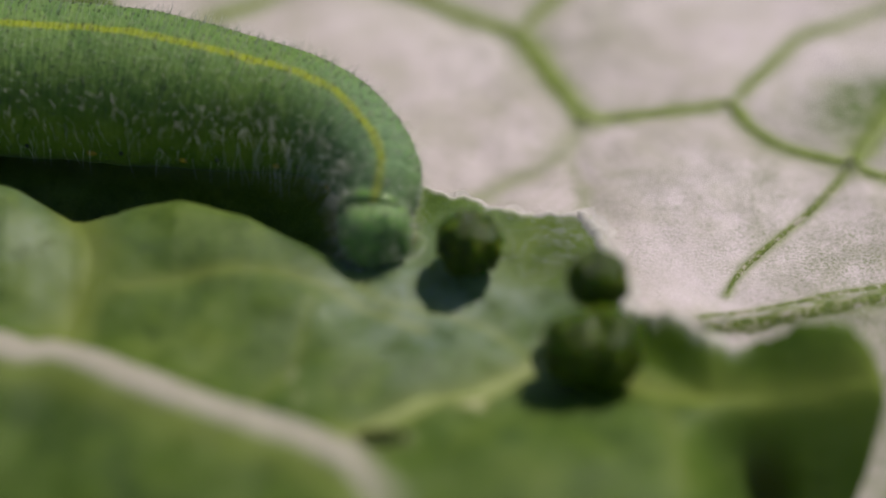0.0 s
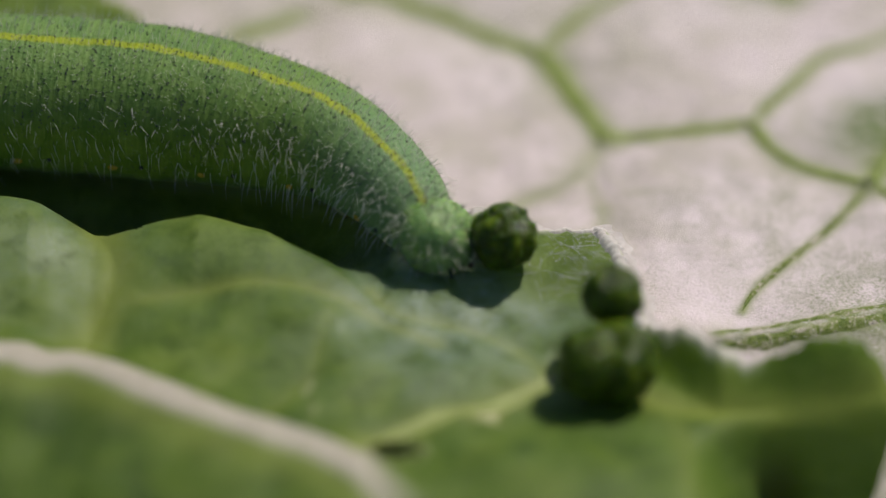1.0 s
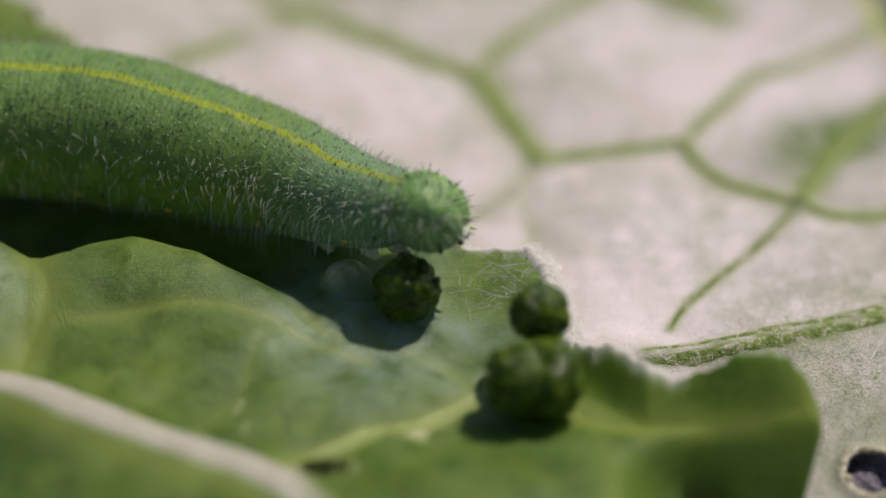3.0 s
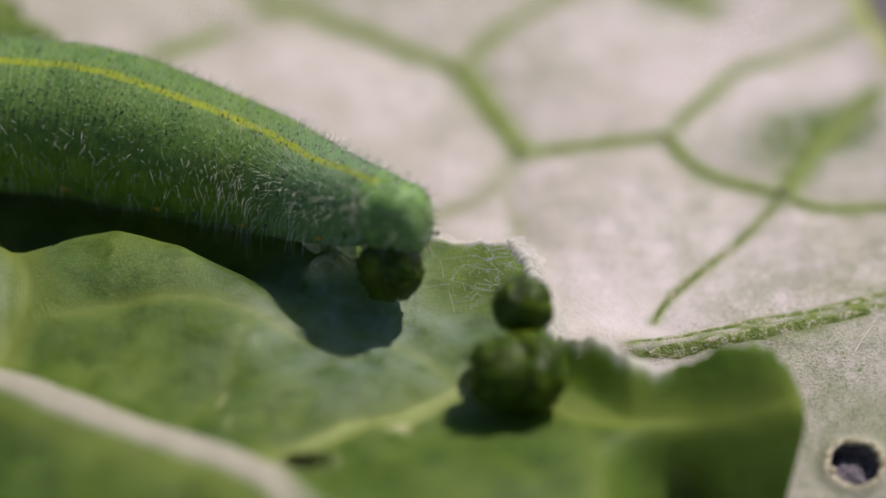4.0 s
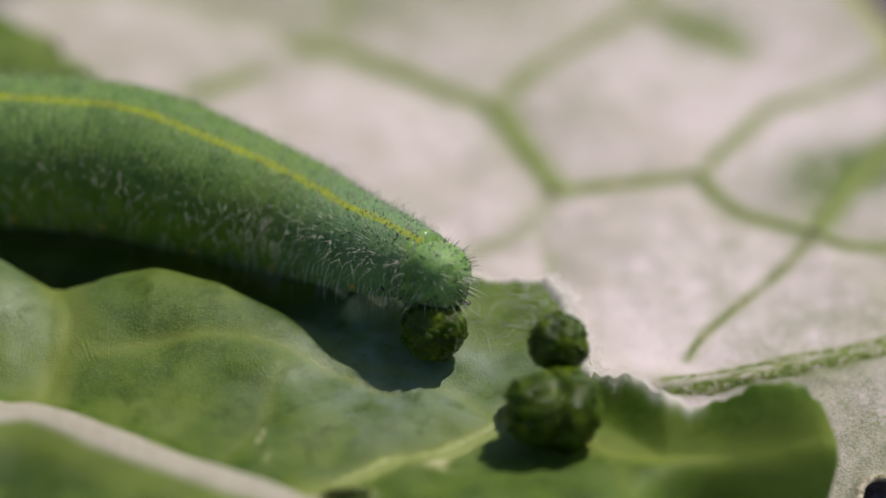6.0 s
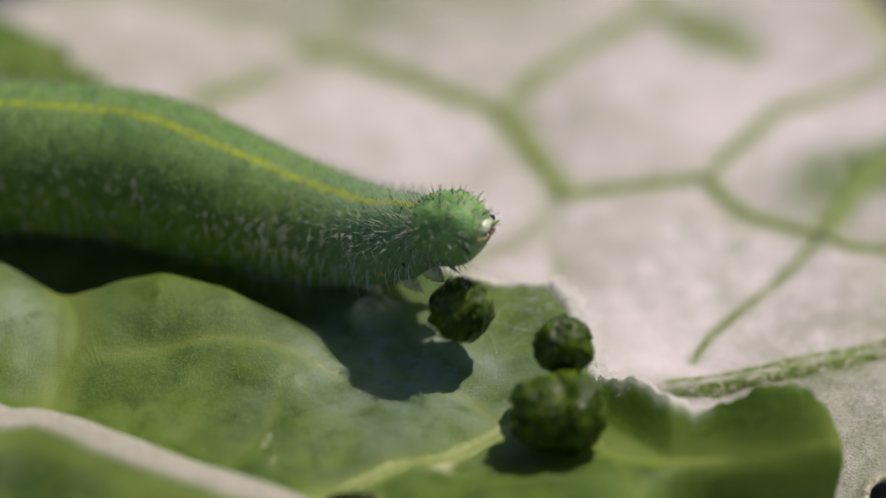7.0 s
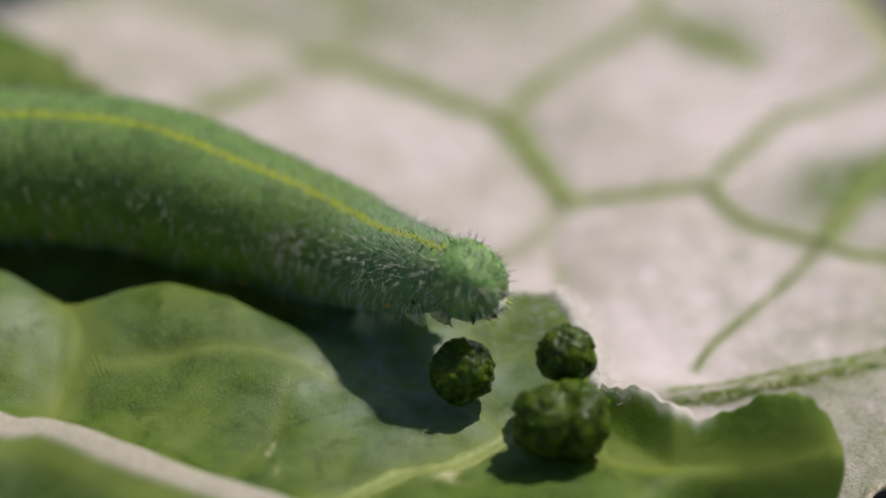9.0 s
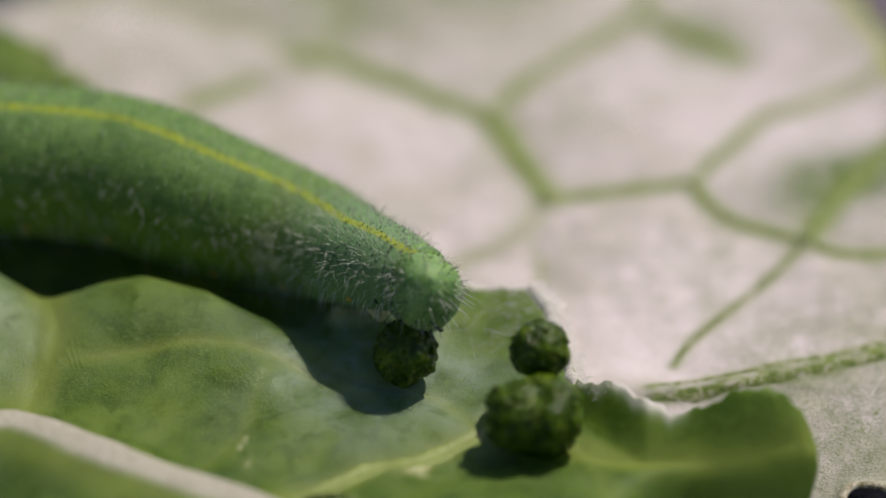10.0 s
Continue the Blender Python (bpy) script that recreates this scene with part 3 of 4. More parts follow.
def make_green_leaf():
    gx = axis((-60, -14, 2.0), (-14, 3.2, 0.1), (3.2, 9.2, 0.07))
    gs = np.concatenate([np.linspace(0, 0.5, 14, endpoint=False), np.linspace(0.5, 0.97, 210, endpoint=False), np.linspace(0.97, 1.0, 26)])
    x = np.repeat(gx[:, None], len(gs), 1)
    back = back_edge(gx)[:, None]
    y = -30 + (back + 30) * gs[None, :]
    x = x + np.interp(y, (-30, -11, -8.5, -7.3, -6.7, -6.2, -5.7), (-4.0, -3.2, -1.6, -0.6, -0.25, -0.08, 0.0)) * step(x, 4.0, 8.5)
    z, vein, crest, scar = green_height(x, y)
    to_edge = np.minimum(back - y, np.where(gx[:, None] > 8.6, (9.2 - gx[:, None]) * 1.2, 9))
    # Wax film; its strong middle also paints skylight into the caterpillar's shadow.
    wax = 0.06 + 0.95 * bell(np.hypot((x + 0.70) / 2.5, (y + 3.11) / 2.2), 1.0) + 0.35 * bell(np.hypot((x + 9.39) / 2.0, (y + 1.49) / 2.0), 1.0)
    wax = np.clip(wax * (1 - 0.8 * step(x, 0.2, 1.5) * step(y, -3.4, -2.2)), 0, 1)
    rag = 0.5 + 0.5 * noise2(x, y, 6.0, 51)
    rim = bell(to_edge, (0.06 + 0.06 * rag) + 0.11 * step(x, 2.4, 2.9)) * step(x, -1.4, -0.4) * step(-x, -6.3, -5.6)
    tatter = np.hypot(((x + 1.42) * 0.85 + (y + 1.5) * 0.5) / 0.46, ((y + 1.5) * 0.85 - (x + 1.42) * 0.5) / 0.32) + 0.45 * noise2(x, y, 3.0, 91)
    # Where the hollow near the tip is painted dark for its shade.
    pit_shade = step(-np.hypot((x - 6.54) / 0.65, (y + 7.35) / 0.38) - 0.2 * noise2(x, y, 2.0, 81), -1.35, -0.35)
    scar = np.maximum(scar, 0.9 * step(-tatter, -1.35, -0.6) * step(noise2(x, y, 6.0, 92), -0.7, 0.0))
    z = z + 0.48 * step(-tatter, -1.5, -0.5) + 0.05 * bell(to_edge, 0.12) * noise2(x, y, 9.0, 52)
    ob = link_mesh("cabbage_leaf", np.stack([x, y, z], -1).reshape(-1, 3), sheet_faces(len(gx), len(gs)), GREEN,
                   attrs={"bloom_skylight": wax.ravel(), "vein": vein.ravel(), "crest": crest.ravel(), "scar": scar.ravel(), "rim": rim.ravel(), "pit_shade": pit_shade.ravel()})
    solid = ob.modifiers.new("thickness", "SOLIDIFY")
    solid.thickness, solid.offset = 0.22 * MM, -1
    # the torn edge shows a band of white felt
    ex = np.linspace(1.5, 6.0, 400)
    ey = back_edge(ex)
    for _ in range(10):
        ey[1:-1] = (ey[:-2] + ey[1:-1] + ey[2:]) / 3
    run = np.concatenate([[0], np.cumsum(np.hypot(np.diff(ex), np.diff(ey)))])
    for a, b, width in ((0.0, 0.17, 0.06), (0.14, 0.4, 0.17), (0.37, 0.60, 0.14)):
        at = np.linspace(a, b, 9) * run[-1]
        lx, ly = np.interp(at, run, ex), np.interp(at, run, ey)
        tx, ty = np.gradient(lx), np.gradient(ly)
        n = np.hypot(tx, ty)
        make_vein(ob, np.stack([lx + ty / n * width * 0.9, ly - tx / n * width * 0.9], 1), width, 0.6 * width, green_height, FELT, "white felted torn rim").name = "torn_rim"
    for a, b, width in ((0.02, 0.2, 0.07), (0.16, 0.42, 0.24), (0.40, 0.62, 0.24), (0.60, 0.97, 0.08)):
        at = np.linspace(a, b, 60) * run[-1]
        make_membrane(ob, np.interp(at, run, ex), np.interp(at, run, ey), width)
    fx = np.linspace(-0.75, 1.75, 90)
    make_membrane(ob, fx, back_edge(fx), 0.11)
    for line, width, strength in GREEN_VEINS:
        if strength >= 0.88 and -5 < line[0][0] < 0:
            make_vein(ob, line, width * 0.95, 0.03, green_height, GREEN_VEIN, "yellowish vein")
    return tagged(ob, "torn waxy green cabbage leaf with a folded crest and chewed edge", "leaf")


# ---- droppings ----
def crumb_meshes():
    """Four lumpy crumbs of chewed leaf, about one unit across."""
    out = []
    for k in range(4):
        rng = np.random.RandomState(40 + k)
        bm = bmesh.new()
        bmesh.ops.create_icosphere(bm, subdivisions=2, radius=1.0)
        ph = rng.uniform(0, 6, 6)
        for v in bm.verts:
            x, y, z = v.co
            v.co = v.co * (1 + 0.13 * math.sin(3 * x + ph[0]) * math.sin(2.6 * y + ph[1]) + 0.10 * math.sin(4 * z + ph[2]))
        bmesh.ops.scale(bm, vec=(MM, MM, MM), verts=bm.verts)
        me = bpy.data.meshes.new("crumb")
        bm.to_mesh(me)
        bm.free()
        me.materials.append(FRASS)
        me.polygons.foreach_set("use_smooth", [True] * len(me.polygons))
        out.append(me)
    return out


CRUMBS = crumb_meshes()


def make_pellet(radius, seed, label, lobes=((0, 0, 0, 1.0),), count=54, group="droppings on the leaf"):
    """A lumpy ball pressed together from crumbs of chewed leaf."""
    rng = np.random.RandomState(seed)
    bm = bmesh.new()
    for *c, s in lobes:
        made = bmesh.ops.create_icosphere(bm, subdivisions=5, radius=radius * s * 0.94)["verts"]
        for v in made:
            w = 1 + 0.16 * noise.noise(v.co * (2.0 / radius) + Vector((seed, 0, 0))) + 0.13 * abs(noise.noise(v.co * (3.7 / radius) + Vector((0, seed, 0)))) + 0.05 * noise.noise(v.co * (7 / radius)) + 0.02 * noise.noise(v.co * (14 / radius))
            v.co = v.co * w + Vector(c) * radius
    bmesh.ops.scale(bm, vec=(MM, MM, MM), verts=bm.verts)
    me = bpy.data.meshes.new("dropping")
    bm.to_mesh(me)
    bm.free()
    me.materials.append(FRASS)
    me.polygons.foreach_set("use_smooth", [True] * len(me.polygons))
    ob = new("dropping", me)
    golden = math.pi * (3 - math.sqrt(5))
    for *c, s in lobes:
        for k in range(count):
            zz = 1 - 2 * (k + 0.5) / count
            a = k * golden + rng.uniform(-0.25, 0.25)
            u = Vector((math.sqrt(1 - zz * zz) * math.cos(a), math.sqrt(1 - zz * zz) * math.sin(a), zz))
            crumb = new("crumb", CRUMBS[rng.randint(4)])
            crumb.parent = ob
            w = radius * s * rng.uniform(0.08, 0.24)
            turn = u.to_track_quat("Z", "Y").to_euler()
            turn.rotate_axis("X", rng.uniform(-0.6, 0.6))
            turn.rotate_axis("Z", rng.uniform(0, 6))
            crumb.matrix_basis = Matrix.LocRotScale((Vector(c) * radius + u * radius * s * rng.uniform(0.87, 0.96)) * MM, turn,
                                                    (w * rng.uniform(0.7, 1.4), w * rng.uniform(0.5, 1.0), w * rng.uniform(0.35, 0.6)))
    return tagged(ob, label, "dropping", group)


# ---- caterpillar ----
RINGS = 72
TAIL = np.array((-27.0, 4.0, 1.5))
BASE = np.array((-8.0, 2.7, -0.3))
REAR = (np.array((-17.4, 3.27, 1.6)), np.array((-12.5, 2.99, 1.6)), np.array((-9.1, 2.76, 1.6)), np.array((-6.92, 2.44, 1.6)))
WAIST_AT = (
    (0, -5.11, 1.97, 1.58), (1.5, -5.01, 1.87, 1.58), (2.5, -4.92, 1.73, 1.55), (4.3, -4.83, 1.59, 1.49),
    (5.5, -5.03, 1.58, 1.45), (10, -4.83, 1.50, 1.33),
)
HEAD_AT = (
    (0, -1.93, -1.50, 0.69), (0.5, -1.86, -1.50, 0.70), (1, -0.97, -1.30, 0.81), (1.5, -0.77, -1.10, 1.45),
    (1.9, -1.01, -0.89, 1.76), (2, -1.04, -0.98, 2.22), (2.1, -0.76, -1.10, 2.71), (2.2, -0.32, -1.14, 2.98),
    (2.3, 0.05, -0.95, 2.77), (2.5, 0.30, -0.95, 2.67), (2.9, 0.39, -1.59, 2.29), (3, 0.39, -1.59, 2.29), (3.2, 0.16, -1.99, 2.16),
    (3.9, 0.15, -1.99, 2.16), (4.3, -0.47, -2.56, 3.42), (4.4, -0.10, -2.17, 3.02), (4.5, 0.47, -2.09, 2.33),
    (5, 0.34, -2.10, 1.87), (5.5, 0.12, -2.19, 2.02), (5.7, 0.08, -2.19, 1.86), (6.4, 0.08, -2.20, 1.86),
    (6.8, -0.63, -1.96, 3.54), (6.9, -0.04, -1.86, 3.39), (7, 0.33, -1.87, 3.02), (7.1, 0.25, -1.89, 2.90),
    (7.2, 0.03, -1.90, 2.59), (7.5, 0.56, -2.24, 1.91), (8, 0.07, -2.30, 1.55), (8.5, -0.07, -2.40, 1.68),
    (8.6, -0.38, -2.49, 2.09), (8.7, -0.52, -2.59, 2.33), (8.8, -0.01, -2.88, 2.71), (8.9, -0.14, -2.98, 3.02),
    (9, 0.63, -2.89, 2.62), (9.5, 0.57, -3.00, 2.07), (10, 0.27, -2.80, 2.16),
)
MOUTH_AT = (
    (0, -1.84, -1.83, -0.19), (0.5, -1.60, -1.83, -0.03), (1, -0.15, -1.65, 0.82), (1.5, 0.04, -1.45, 1.51),
    (1.9, -0.21, -1.24, 1.70), (2, -0.14, -1.34, 2.05), (2.1, 0.17, -1.44, 2.92), (2.2, 0.56, -1.46, 3.49),
    (2.3, 0.77, -1.27, 3.31), (2.5, 1.13, -1.28, 3.24), (2.9, 1.14, -1.94, 2.25), (3, 1.14, -1.94, 2.25), (3.2, 0.30, -2.35, 1.31),
    (3.9, 0.30, -2.35, 1.31), (4.3, 0.30, -2.90, 3.58), (4.4, 0.65, -2.51, 3.48), (4.5, 1.16, -2.44, 2.49),
    (5, 0.52, -2.45, 1.00), (5.5, 0.18, -2.55, 1.13), (5.7, 0.10, -2.55, 0.99), (6.4, 0.10, -2.55, 0.99),
    (6.8, 0.09, -2.27, 4.24), (6.9, 0.65, -2.18, 4.04), (7, 1.02, -2.20, 3.58), (7.1, 1.05, -2.22, 3.26),
    (7.2, 0.86, -2.23, 2.71), (7.5, 1.24, -2.55, 1.71), (8, 0.14, -2.55, 0.91), (8.5, 0.01, -2.65, 1.00),
    (8.6, -0.02, -2.86, 1.53), (8.7, -0.03, -2.95, 1.82), (8.8, 0.61, -3.25, 2.49), (8.9, 0.56, -3.33, 3.01),
    (9, 1.22, -3.25, 2.50), (9.5, 0.56, -3.37, 1.15), (10, -0.06, -3.16, 1.40),
)
NECK_AT = (
    (0, -1.85, -0.15, 1.24), (0.5, -1.99, -0.14, 1.22), (1, -1.83, -0.03, 1.03), (1.5, -2.06, 0.03, 1.24),
    (1.9, -2.34, 0.41, 1.19), (2, -2.39, 0.35, 1.32), (2.1, -2.06, 0.30, 1.47), (2.2, -1.68, -0.20, 1.84),
    (2.3, -1.34, -0.08, 1.59), (2.5, -1.14, -0.08, 1.57), (2.9, -1.13, -0.45, 1.62), (3, -1.13, -0.45, 1.62), (3.2, -1.14, -0.67, 1.64),
    (3.9, -1.14, -0.67, 1.64), (4.3, -1.67, -1.01, 2.13), (4.4, -1.36, -0.79, 1.91), (4.5, -0.98, -0.73, 1.55),
    (5, -1.13, -0.73, 1.46), (5.5, -1.39, -0.79, 1.57), (5.7, -1.45, -0.79, 1.55), (6.4, -1.45, -0.79, 1.55),
    (6.8, -1.86, -0.67, 2.10), (6.9, -1.41, -0.61, 1.90), (7, -1.04, -0.61, 1.74), (7.1, -1.11, -0.61, 1.68),
    (7.2, -1.28, -0.61, 1.56), (7.5, -0.99, -0.79, 1.24), (8, -1.34, -0.79, 1.42), (8.5, -1.47, -0.84, 1.39),
    (8.6, -1.77, -0.96, 1.61), (8.7, -1.95, -1.01, 1.78), (8.8, -1.49, -1.18, 1.87), (8.9, -1.61, -1.24, 2.04),
    (9, -0.95, -1.18, 1.63), (9.5, -1.04, -1.24, 1.50), (10, -1.17, -1.12, 1.65),
)
CHEST_AT = (
    (0, -2.92, 1.26, 1.60), (1, -3.18, 1.27, 1.40), (2.5, -2.86, 1.03, 1.40), (4.3, -2.79, 1.03, 1.09),
    (5.5, -3.14, 1.04, 1.04), (9, -2.80, 1.04, 0.82), (10, -2.56, 1.04, 0.68),
)
PELLET_AT = (
    (0, 0.14, -2.28, 0.95), (0.5, 0.20, -2.21, 0.98), (1, 0.55, -1.69, 1.10), (1.5, 0.77, -1.60, 1.38),
    (1.9, 0.38, -1.60, 1.10), (2, 0.55, -1.80, 1.88), (2.1, 1.03, -1.59, 2.79), (2.2, 0.58, -2.74, 1.00),
    (2.3, 0.01, -2.50, 0.85), (2.5, 0.09, -2.50, 0.85), (3, -0.05, -2.51, 0.85), (3.2, -0.20, -2.57, 0.85),
    (3.9, -0.20, -2.57, 0.85), (4.3, 0.84, -2.66, 3.51), (4.4, -0.57, -3.27, 1.20), (4.5, 0.47, -2.89, 0.85),
    (5, 0.37, -2.93, 0.85), (5.5, 0.13, -2.95, 0.85), (5.7, 0.10, -2.89, 0.85), (6.4, 0.10, -2.89, 0.85),
    (6.8, 0.64, -1.55, 3.90), (6.9, 1.15, -1.65, 3.79), (7, 0.58, -2.66, 1.30), (7.1, 0.13, -2.54, 0.85),
    (7.2, -0.16, -2.53, 0.85), (7.5, 0.29, -3.03, 0.85), (8, 0.01, -2.89, 0.85), (8.5, 0.00, -2.88, 0.85),
    (8.6, 0.10, -2.53, 0.85), (8.7, 0.35, -2.50, 0.97), (8.8, 0.99, -3.41, 1.73), (8.9, 0.99, -3.41, 2.10),
    (9, 0.53, -3.98, 0.85), (9.5, 0.27, -3.71, 0.85), (10, -0.16, -3.49, 0.85),
)


def at_time(rows, t):
    """Smooth value of a table of (seconds, x, y, z) at t."""
    ts = [r[0] for r in rows]
    p = [np.array(r[1:]) for r in rows]
    if t <= ts[0]:
        return p[0]
    if t >= ts[-1]:
        return p[-1]
    k = max(i for i in range(len(ts)) if ts[i] <= t)
    u = (t - ts[k]) / (ts[k + 1] - ts[k])
    span = ts[k + 1] - ts[k]

    def slope(i):
        if i == 0 or i == len(ts) - 1:
            return np.zeros(3)
        a = (p[i] - p[i - 1]) / (ts[i] - ts[i - 1])
        b = (p[i + 1] - p[i]) / (ts[i + 1] - ts[i])
        return np.where(a * b > 0, 2 * a * b / (a + b + 1e-12 * np.sign(a + b + 1e-20)), 0)

    m0, m1 = slope(k) * span, slope(k + 1) * span
    return (2 * u ** 3 - 3 * u * u + 1) * p[k] + (u ** 3 - 2 * u * u + u) * m0 + (3 * u * u - 2 * u ** 3) * p[k + 1] + (u ** 3 - u * u) * m1


def spine(t):
    """Ring poses along the body and the head's pose at t, in mm."""
    head, mouth = at_time(HEAD_AT, t), at_time(MOUTH_AT, t)
    way = mouth - head
    way = way / np.linalg.norm(way)
    neck = at_time(NECK_AT, t)
    into = head - neck
    into = into / np.linalg.norm(into)
    base = head - 0.12 * way - 0.40 * into
    pts = [TAIL, *REAR, at_time(WAIST_AT, t), at_time(CHEST_AT, t), neck, base]
    line = rounded(pts, 24)
    for _ in range(110):
        line[1:-1] = 0.5 * line[1:-1] + 0.25 * (line[:-2] + line[2:])
    seg = np.linalg.norm(np.diff(line, axis=0), axis=1)
    run = np.concatenate([[0], np.cumsum(seg)])
    length = run[-1]
    # rings sit closer towards the head
    s = RING_S * length
    pos = np.stack([np.interp(s, run, line[:, i]) for i in range(3)], 1)
    ahead = np.stack([np.interp(s + 0.25, run, line[:, i]) for i in range(3)], 1)
    back = np.stack([np.interp(s - 0.25, run, line[:, i]) for i in range(3)], 1)
    out = []
    up = np.array((0.0, -0.16, 1.0))
    for a, b, c in zip(back, pos, ahead):
        z = (c - a) / np.linalg.norm(c - a)
        up = up - z * np.dot(up, z)
        up = up / np.linalg.norm(up)
        out.append((b, z, up.copy()))
    up = up - way * np.dot(up, way)
    up = up / np.linalg.norm(up)
    return out, (head, way, up)


RING_S = np.linspace(0, 1, RINGS)


def matrix(place, z, y):
    x = np.cross(y, z)
    m = Matrix((x, y, z)).transposed().to_4x4()
    m.translation = Vector((place - BASE) * MM)
    return m


def girth(s):
    """Radius at s along the body (0 tail, 1 head): it thins towards both ends."""
    a = (1 - s) * 28.0
    return float(np.interp(a, (0, 0.35, 0.8, 1.5, 2.6, 4.0, 5.5, 7.5, 20, 25, 28), (0.80, 0.92, 1.01, 1.09, 1.24, 1.44, 1.62, 1.79, 1.80, 1.5, 0.7)))


def blob(verts, faces, centre, axes, segs=8, rows=5):
    """Adds an ellipsoid to plain vertex and face lists."""
    k = len(verts)
    c = np.array(centre)
    ax = np.array(axes)
    for i in range(rows + 1):
        th = math.pi * i / rows
        for j in range(segs):
            ph = 2 * math.pi * j / segs
            u = np.array((math.sin(th) * math.cos(ph), math.sin(th) * math.sin(ph), math.cos(th)))
            verts.append(c + u @ ax)
    for i in range(rows):
        for j in range(segs):
            a, b = k + i * segs + j, k + i * segs + (j + 1) % segs
            faces.append((a, b, b + segs, a + segs))


def bristle(verts, faces, root, tip, droop, thick):
    """Adds a curved three-sided hair."""
    k = len(verts)
    root, tip, droop = (np.array(v, float) for v in (root, tip, droop))
    ax = tip - root
    side = np.cross(ax, (0.3, 0.5, 0.8))
    side /= np.linalg.norm(side) + 1e-9
    other = np.cross(ax, side)
    other /= np.linalg.norm(other) + 1e-9
    n = 4
    for i in range(n):
        s = i / (n - 1)
        c = root + ax * s + droop * s * s
        w = thick * (1 - 0.85 * s)
        for a in (0, 2.1, 4.2):
            verts.append(c + w * (side * math.cos(a) + other * math.sin(a)))
    for i in range(n - 1):
        for j in range(3):
            a, b = k + 3 * i + j, k + 3 * i + (j + 1) % 3
            faces.append((a, b, b + 3, a + 3))


def wart(verts, faces, c, w):
    """Adds a tiny eight-sided wart."""
    k = len(verts)
    for d in ((w, 0, 0), (-w, 0, 0), (0, w, 0), (0, -w, 0), (0, 0, w), (0, 0, -w)):
        verts.append((c[0] + d[0], c[1] + d[1], c[2] + d[2]))
    for a, b, e in ((0, 2, 4), (2, 1, 4), (1, 3, 4), (3, 0, 4), (2, 0, 5), (1, 2, 5), (3, 1, 5), (0, 3, 5)):
        faces.append((k + a, k + b, k + e))


def make_ring(i, creature, rng):
    """One fold of the body: a soft hoop with its bristles and warts. z points to the head, y to the back."""
    half = 0.40 if i < RINGS - 1 else 0.27
    rows, segs = 8, 44
    verts, faces = [], []
    belly = 0.22 if i > RINGS - 10 else 0.10
    pinch = -0.006 if i % 6 == 0 else 0.0

    def shape(ph, z):
        x, y = math.cos(ph), math.sin(ph)
        s = abs(z) / half
        r = girth(RING_S[i] + z / 28.0) * (1 - 0.012 * s * s - 0.04 * max(0.0, (s - 0.7) / 0.3) ** 2 + pinch)
        r *= 1 + 0.006 * math.sin(5 * ph + i) + 0.004 * math.sin(11 * ph + 2 * i)
        if -0.65 < y < -0.1:
            r *= 1 + 0.035 * math.sin((y + 0.65) / 0.55 * math.pi)
        return x * r, y * r * (1 - belly * max(0.0, -y) ** 2), z

    for a in range(rows + 1):
        for j in range(segs):
            verts.append(shape(2 * math.pi * j / segs, (-1 + 2 * a / rows) * half))
    for a in range(rows):
        for j in range(segs):
            p, q = a * segs + j, a * segs + (j + 1) % segs
            faces.append((p, q, q + segs, p + segs))
    for a, turn in ((0, -1), (rows, 1)):
        k = len(verts)
        verts.append((0, 0, turn * half * 1.02))
        for j in range(segs):
            p, q = a * segs + j, a * segs + (j + 1) % segs
            faces.append((p, q, k) if turn > 0 else (q, p, k))
    front = [step((RING_S[i] - 1) * 28 + v[2], -4.5, -0.8) for v in verts]
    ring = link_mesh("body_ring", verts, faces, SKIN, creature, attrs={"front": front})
    hv, hf, wv, wf = [], [], [], []
    # long curved bristles on the flanks
    for _ in range(6 if i < RINGS - 14 else 14):
        ph = rng.uniform(-0.35, 0.75)
        if rng.rand() < 0.7:
            ph = math.pi - ph
        root = np.array(shape(ph, rng.uniform(-0.22, 0.22)))
        u = np.array((math.cos(ph), math.sin(ph), 0))
        ln = rng.uniform(0.16, 0.40) * (1.2 if i > RINGS - 14 else 1.0)
        bristle(hv, hf, root * (0.99, 0.99, 1), root + u * ln + (0, 0, rng.uniform(-0.05, 0.18)), np.array((0, -0.85 * ln, rng.uniform(0, 0.16))), rng.uniform(0.007, 0.011))
    # fine short fuzz all over, longest on the back
    for _ in range(100 if i > RINGS - 20 else 60):
        ph = math.pi / 2 + float(np.clip(rng.normal(0, 0.75), -1.75, 1.75))
        root = np.array(shape(ph, rng.uniform(-0.22, 0.22)))
        u = np.array((math.cos(ph), math.sin(ph), 0))
        ln = rng.uniform(0.08, 0.24) if rng.rand() < 0.65 else rng.uniform(0.24, 0.44)
        bristle(hv, hf, root * (0.99, 0.99, 1), root + u * ln + (0, 0, rng.uniform(-0.06, 0.10)), np.array((0, -0.2 * ln, 0.03)), rng.uniform(0.004, 0.007))
    for _ in range(90 if i > RINGS - 16 else 120):
        ph = rng.uniform(-0.08 * math.pi, 1.08 * math.pi)
        c = shape(ph, rng.choice((-0.148, 0.0, 0.148)) + rng.uniform(-0.03, 0.03))
        w = rng.uniform(0.015, 0.030) * (1.0 if math.sin(ph) > 0.35 else 0.7)
        wart(wv, wf, c, w)
    tagged(link_mesh("fuzz", hv, hf, SETA, ring, "pale curved bristles"), kind="stuff")
    tagged(link_mesh("speckling", wv, wf, SPECK, ring, "tiny black warts"), kind="stuff")
